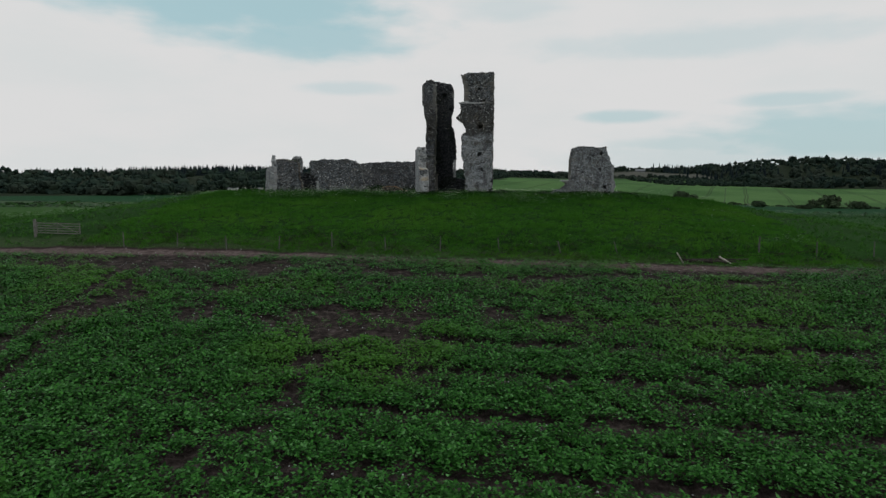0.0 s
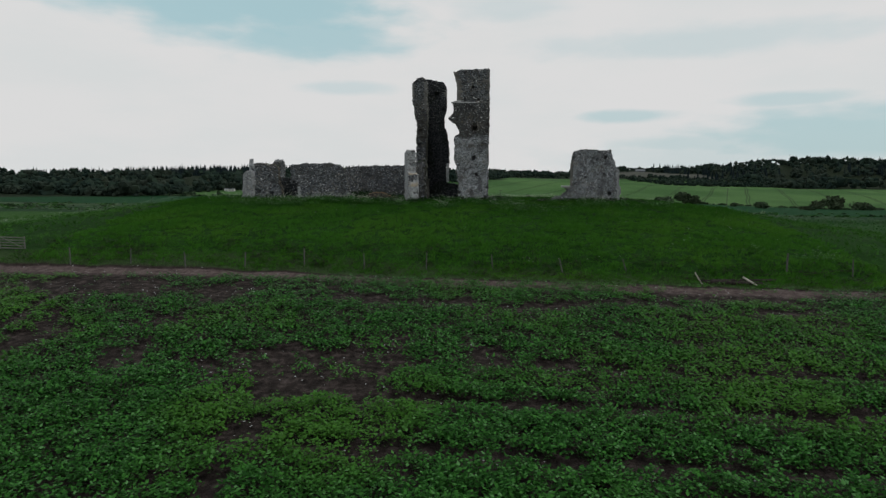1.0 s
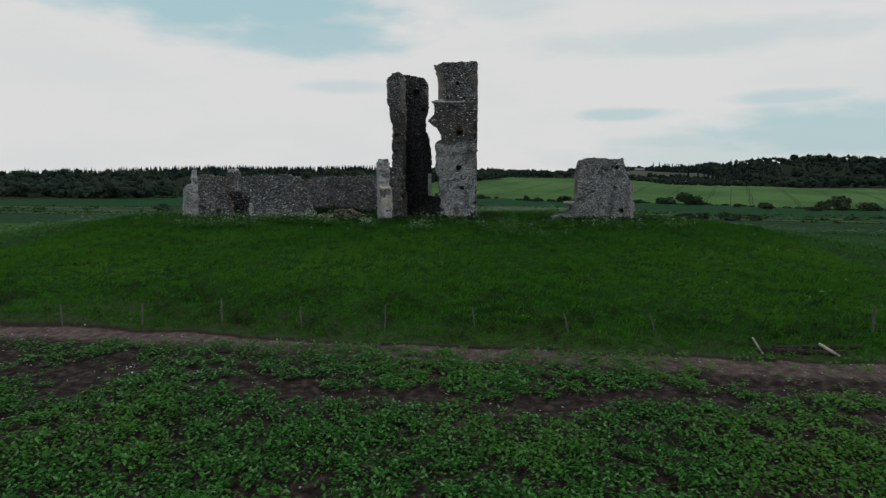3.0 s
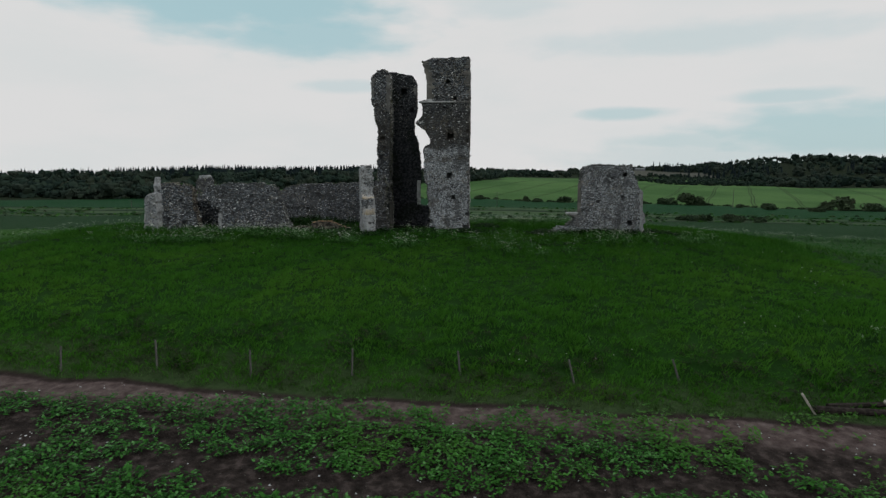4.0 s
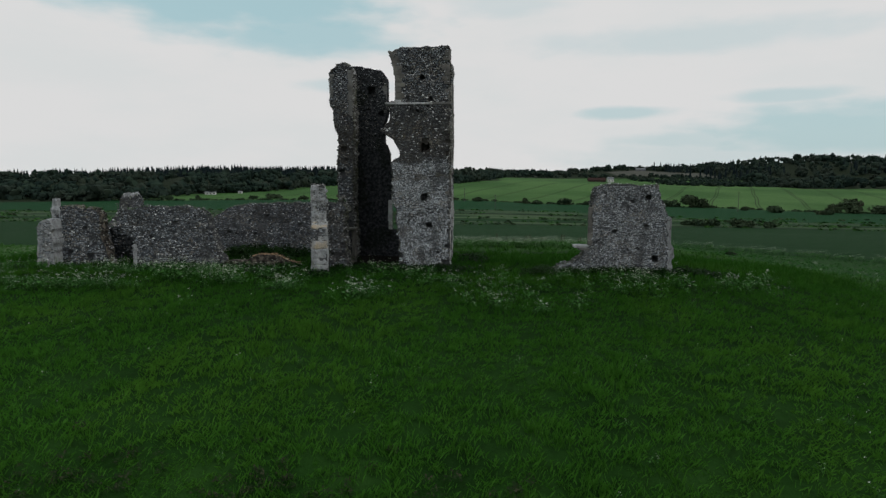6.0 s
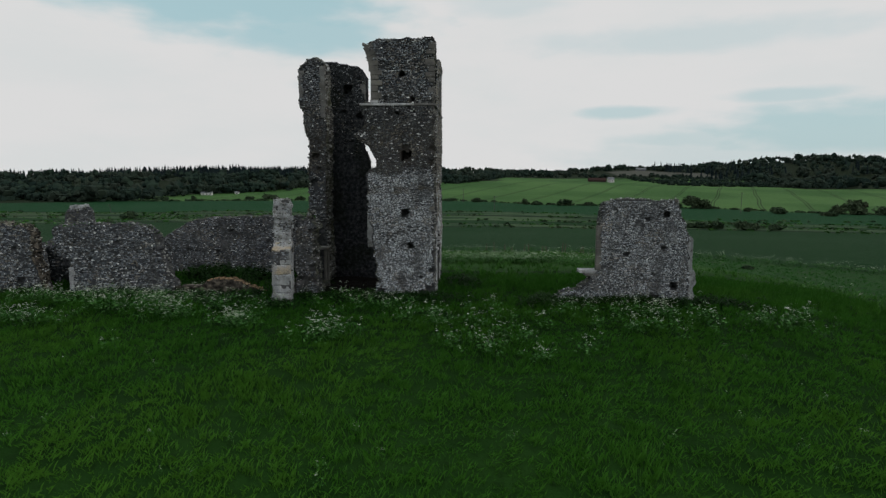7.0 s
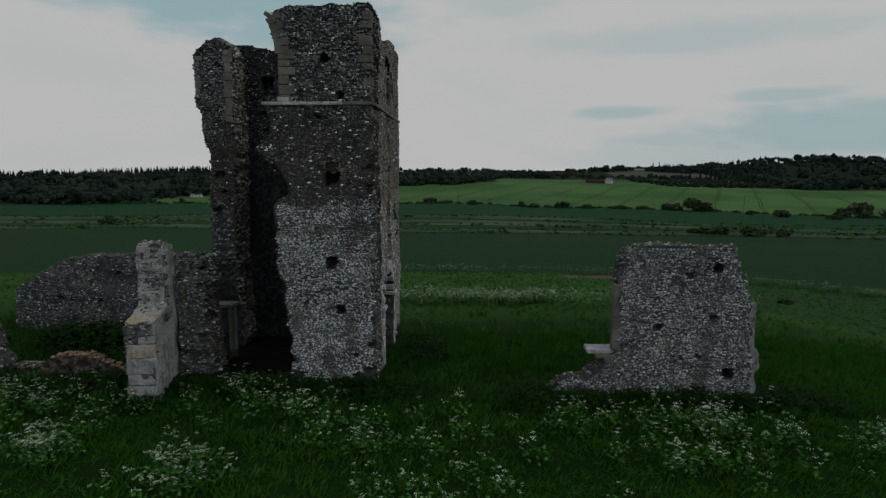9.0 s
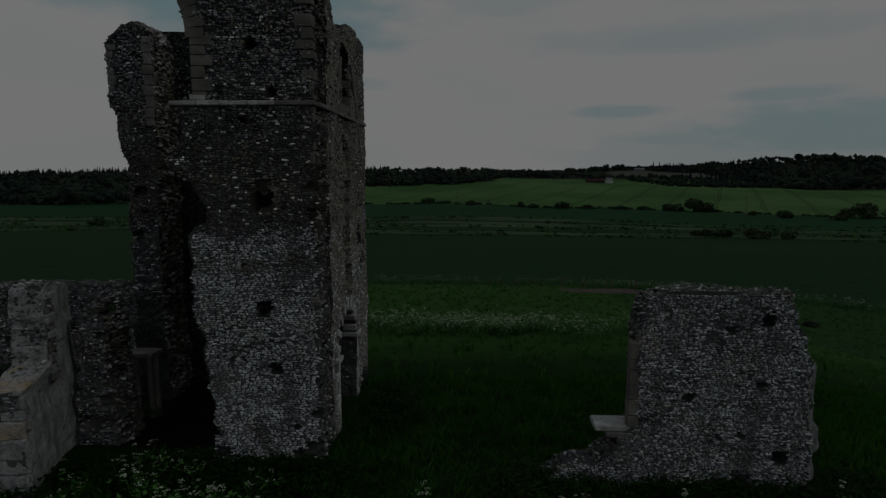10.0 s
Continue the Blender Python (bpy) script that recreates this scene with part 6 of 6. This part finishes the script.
for i, (x0, y0, w, h) in enumerate(HEDGE):
    h = h * (0.8 if y0 > 400 and x0 > 125 else 0.6 if y0 > 400 else 0.66 if x0 > 0 else 0.95)
    bush("bush", x0, y0, w, h, 300 + i, "dark leafy tree in the far hedge" if h > 9 else "low dark bush in the fields", "tree" if h > 9 else "bush")

# low hedge line between the dark and the light field
hx = np.concatenate([np.random.default_rng(70).uniform(-420, 420, 520)])
hy = 495 - 0.2 * np.clip(hx - 20, 0, None) + np.random.default_rng(71).normal(0, 1.2, len(hx)) + 1.5
def clump(seed, n, flat_, size):
    r = np.random.default_rng(seed)
    v, f = [], []
    for _ in range(n):
        q = r.normal(0, 1, 3)
        q = q / np.linalg.norm(q) * r.uniform(0.55, 1.0) * (1, 1, flat_)
        p = q + (0, 0, flat_)
        a, b = r.normal(0, size, 3), r.normal(0, size, 3)
        m = len(v)
        v += [p - a, p + b, p + a, p - b]
        f += [(m, m + 1, m + 2, m + 3)]
    return np.array(v), np.array(f)


low_clumps = [clump(400 + i, 26, 0.55, 0.28) for i in range(4)]
r = np.random.default_rng(72)
s = r.uniform(0.6, 1.5, len(hx))
v, f = tile(low_clumps, np.stack([hx, hy, land(hx, hy) - 0.2], -1), r.uniform(0, 6.28, len(hx)), np.stack([s * 1.6, s * 1.2, s], -1), r.integers(0, 4, len(hx)))
tagged(new("far_hedge", raw_mesh("far_hedge", v, f, BROAD)), "low ragged hedge between two far fields", "hedge", kind="stuff")

# rough growth on the banks between the strips
def bank(name, mat, count, seed, lo, hi, label):
    r = np.random.default_rng(seed)
    bx_ = r.uniform(-260, 260, count)
    by_ = np.array([277.0, 297.0, 319.0, 341.0, 364.0])[r.integers(0, 5, count)] + r.normal(0, 1.6, count) + 3.5 * vnoise(bx_ / 30, seed, 0, 61)
    ok_ = r.uniform(0, 1, count) < 0.5 + 0.9 * vnoise(bx_ / 14, by_ / 9, 0, 62)
    bx_, by_ = bx_[ok_], by_[ok_]
    s_ = r.uniform(lo, hi, len(bx_))
    v, f = tile([clump(430 + i, 9, 0.6, 0.34) for i in range(4)], np.stack([bx_, by_, land(bx_, by_) - 0.1], -1), r.uniform(0, 6.28, len(bx_)), np.stack([s_ * 1.7, s_, s_], -1), r.integers(0, 4, len(bx_)))
    tagged(new(name, raw_mesh(name, v, f, mat)), label, "undergrowth", kind="stuff")


bank("bank_herbage", FERNY, 3200, 73, 0.3, 0.75, "pale rough herbage on the banks between the fields")
bank("bank_scrub", BROAD, 700, 74, 0.4, 1.0, "dark scrub on the banks between the fields")

# ---- woods on the hills ----
def conifer(seed):
    r = np.random.default_rng(seed)
    v, f = [], []
    for k in range(5):
        z0, rad = 0.12 + 0.17 * k, 0.2 * (1 - k / 5.6)
        n = len(v)
        v += [(rad * r.uniform(0.6, 1.15) * math.cos(j * 0.898), rad * r.uniform(0.6, 1.15) * math.sin(j * 0.898), z0 + r.uniform(-0.04, 0.03)) for j in range(7)]
        v.append((0, 0, z0 + 0.27))
        f += [(n + j, n + (j + 1) % 7, n + 7) for j in range(7)]
    return np.array(v), np.array(f)


def broadleaf(seed):
    """A far tree, one unit high: uneven lobes with loose leaf clumps over them."""
    r = np.random.default_rng(seed)
    vs_, fs_, n = [], [], 0
    for _ in range(5):
        c = np.array([*r.normal(0, 0.2, 2), r.uniform(0.15, 0.75)])
        k = r.uniform(0.14, 0.27)
        vs_.append(c + ICO_V * k * (1 + 0.42 * r.uniform(-1, 1, (len(ICO_V), 1))))
        fs_.append(ICO_F + n)
        n += len(ICO_V)
        for _ in range(6):
            q = r.normal(0, 1, 3)
            p = c + q / np.linalg.norm(q) * k * 1.1
            vs_.append(p + r.normal(0, 0.05, (3, 3)))
            fs_.append(np.array([[n, n + 1, n + 2]]))
            n += 3
    return np.concatenate(vs_), np.concatenate(fs_)


firs, oaks = [conifer(500 + i) for i in range(5)], [broadleaf(520 + i) for i in range(7)]


def edge_of_wood(x0):
    """How far off the woods begin."""
    return np.interp(x0, [-2500, -900, -300, -262, -235, -150, -60, 0, 30, 55, 120, 230, 260, 420, 700, 2500], [478, 478, 480, 488, 528, 640, 672, 690, 740, 900, 960, 900, 770, 770, 760, 760])


def forest(name, x0, x1, y0, y1, count, templates, mat, tall, keep, seed, label, along=False):
    r = np.random.default_rng(seed)
    yy_ = y0 + (y1 - y0) * r.uniform(0, 1, count) ** 1.6
    xx_ = r.uniform(x0, x1, count)
    if along:
        yy_ = edge_of_wood(xx_) + 7 + r.uniform(0, y1 - y0, count)
    ok_ = (yy_ > edge_of_wood(xx_) + r.uniform(0, 6, count)) & keep(xx_, yy_, r)
    xx_, yy_ = xx_[ok_], yy_[ok_]
    h = r.uniform(*tall, len(xx_))
    v, f = tile(templates, np.stack([xx_, yy_, land(xx_, yy_) - 1.2], -1), r.uniform(0, 6.28, len(xx_)), np.stack([h * r.uniform(0.85, 1.25, len(xx_)), h * r.uniform(0.85, 1.25, len(xx_)), h], -1), r.integers(0, len(templates), len(xx_)))
    tagged(new(name, raw_mesh(name, v, f, mat)), label, "woodland", kind="stuff")


fir_ground = lambda a, b: (b > 900) & (vnoise(a / 120, b / 120, 0, 55) > -0.75)
forest("left_wood", -900, 60, 480, 1230, 1350, oaks, WOODLAND, (9, 16), lambda a, b, r: ~((a < -200) & fir_ground(a, b)), 600, "dark mixed woodland on the far slope")
forest("left_firs", -900, -150, 900, 1200, 2300, firs, NEEDLE, (8, 18), lambda a, b, r: fir_ground(a, b), 601, "dark ridge of conifers on the skyline")
forest("middle_wood", 20, 420, 880, 1260, 620, oaks, WOODLAND, (8, 13), lambda a, b, r: ~((a > 190) & (b < 1066)), 602, "dark woodland beyond the light field")
forest("wood_edge", -700, -272, 478, 500, 300, oaks, WOODLAND, (6, 11), lambda a, b, r: b > 0, 605, "dark shrubby edge of the wood beside the field")
forest("wood_margin", -275, 60, 0, 34, 260, oaks, WOODLAND, (7, 13), lambda a, b, r: b > 0, 607, "leafy margin of the wood above the light field", True)
forest("low_wood", 180, 425, 790, 965, 520, oaks, WOODLAND, (5, 8.5), lambda a, b, r: ~((a < 224) & (b < 895)), 606, "low dark copse behind the light field")
forest("right_wood", 400, 1150, 760, 1260, 980, oaks, WOODLAND, (11, 17), lambda a, b, r: b > 0, 603, "dark broadleaved wood on the right-hand hill")
forest("right_firs", 330, 1000, 930, 1230, 500, firs, NEEDLE, (11, 17), lambda a, b, r: vnoise(a / 90, b / 90, 0, 56) > 0.1, 604, "scattered conifers along the hill top")

# ---- poles and far buildings ----
def pole(x0, y0, h):
    z0 = float(land(x0, y0))
    ob_ = thing("utility_pole", (x0, y0, z0), "weathered wooden pole with a crossarm in the fields", "pole", "poles across the valley")
    bm = bmesh.new()
    beam(bm, (0, 0, -1), (0, 0, h), 0.36, 0.26, sides=9)
    part("shaft", bm, WEATHERED, ob_)
    bm = bmesh.new()
    beam(bm, (-1.1, -0.2, h - 0.5), (1.1, -0.2, h - 0.5), 0.14, 0.14, 0.01)
    part("crossarm", bm, WEATHERED, ob_)
    for k in (-1, 0, 1):
        bm = bmesh.new()
        beam(bm, (k, -0.2, h - 0.42), (k, -0.2, h - 0.15), 0.09, 0.06, sides=7)
        part("insulator", bm, PALE, ob_)


for x0, y0, h in ((178, 418, 13), (4, 476, 10), (23, 388, 9), (-198, 372, 4.5)):
    pole(x0, y0, h)


def farm_house(x0, y0, w, d, h, ridge, roof, label, name="farm_house", walls=RENDERED):
    z0 = float(land(x0, y0)) - 0.2
    ob_ = thing(name, (x0, y0, z0), label, "house")
    bm = bmesh.new()
    box(bm, (-w / 2, -d / 2, -1.0), (w / 2, d / 2, h), 0.03)
    for sx in (-1, 1):
        vs_ = [bm.verts.new((sx * w / 2, -d / 2, h)), bm.verts.new((sx * w / 2, d / 2, h)), bm.verts.new((sx * w / 2, 0, h + ridge))]
        bm.faces.new(vs_)
    part("wall", bm, walls, ob_)
    bm = bmesh.new()
    for s_ in (-1, 1):
        a = math.atan2(ridge, d / 2)
        ln = math.hypot(ridge, d / 2) + 0.5
        box(bm, (-w / 2 - 0.4, s_ * d / 4 - ln / 2, h + ridge / 2 + 0.05), (w / 2 + 0.4, s_ * d / 4 + ln / 2, h + ridge / 2 + 0.3), 0.03, Matrix.Rotation(-s_ * a, 4, "X"))
    part("roof", bm, roof, ob_)
    bm = bmesh.new()
    box(bm, (w * 0.3, -0.4, h + ridge - 0.5), (w * 0.3 + 0.8, 0.4, h + ridge + 1.1), 0.03)
    part("chimney", bm, PANTILE, ob_)
    k = -w / 2 + 1.5
    while k < w / 2 - 1:
        bm = bmesh.new()
        box(bm, (k, -d / 2 - 0.06, h * 0.3), (k + 1.1, -d / 2 + 0.1, h * 0.72), 0.02)
        part("window", bm, PANE, ob_)
        k += 3.2


farm_house(173, 818, 22, 8, 2.1, 3.0, PANTILE, "long dark farm building with a red pantile roof", "barn", PANTILE)
farm_house(191, 820, 7.5, 7.5, 3.8, 2.8, SLATE, "white farmhouse with a grey roof")
farm_house(-222, 552, 9, 4, 1.9, 0.7, SLATE, "low white cabin at the edge of the wood", "cabin")
farm_house(-203, 572, 3.4, 2.5, 1.6, 0.6, SLATE, "small white shed at the edge of the wood", "shed")
farm_house(300, 1072, 16, 8, 2.0, 2.2, SLATE, "long grey barn among the trees", "barn", SLATE)

# ---- single flints of the nearest faces ----
for w_ in (wall_s, wall_c):
    single_flints(w_)
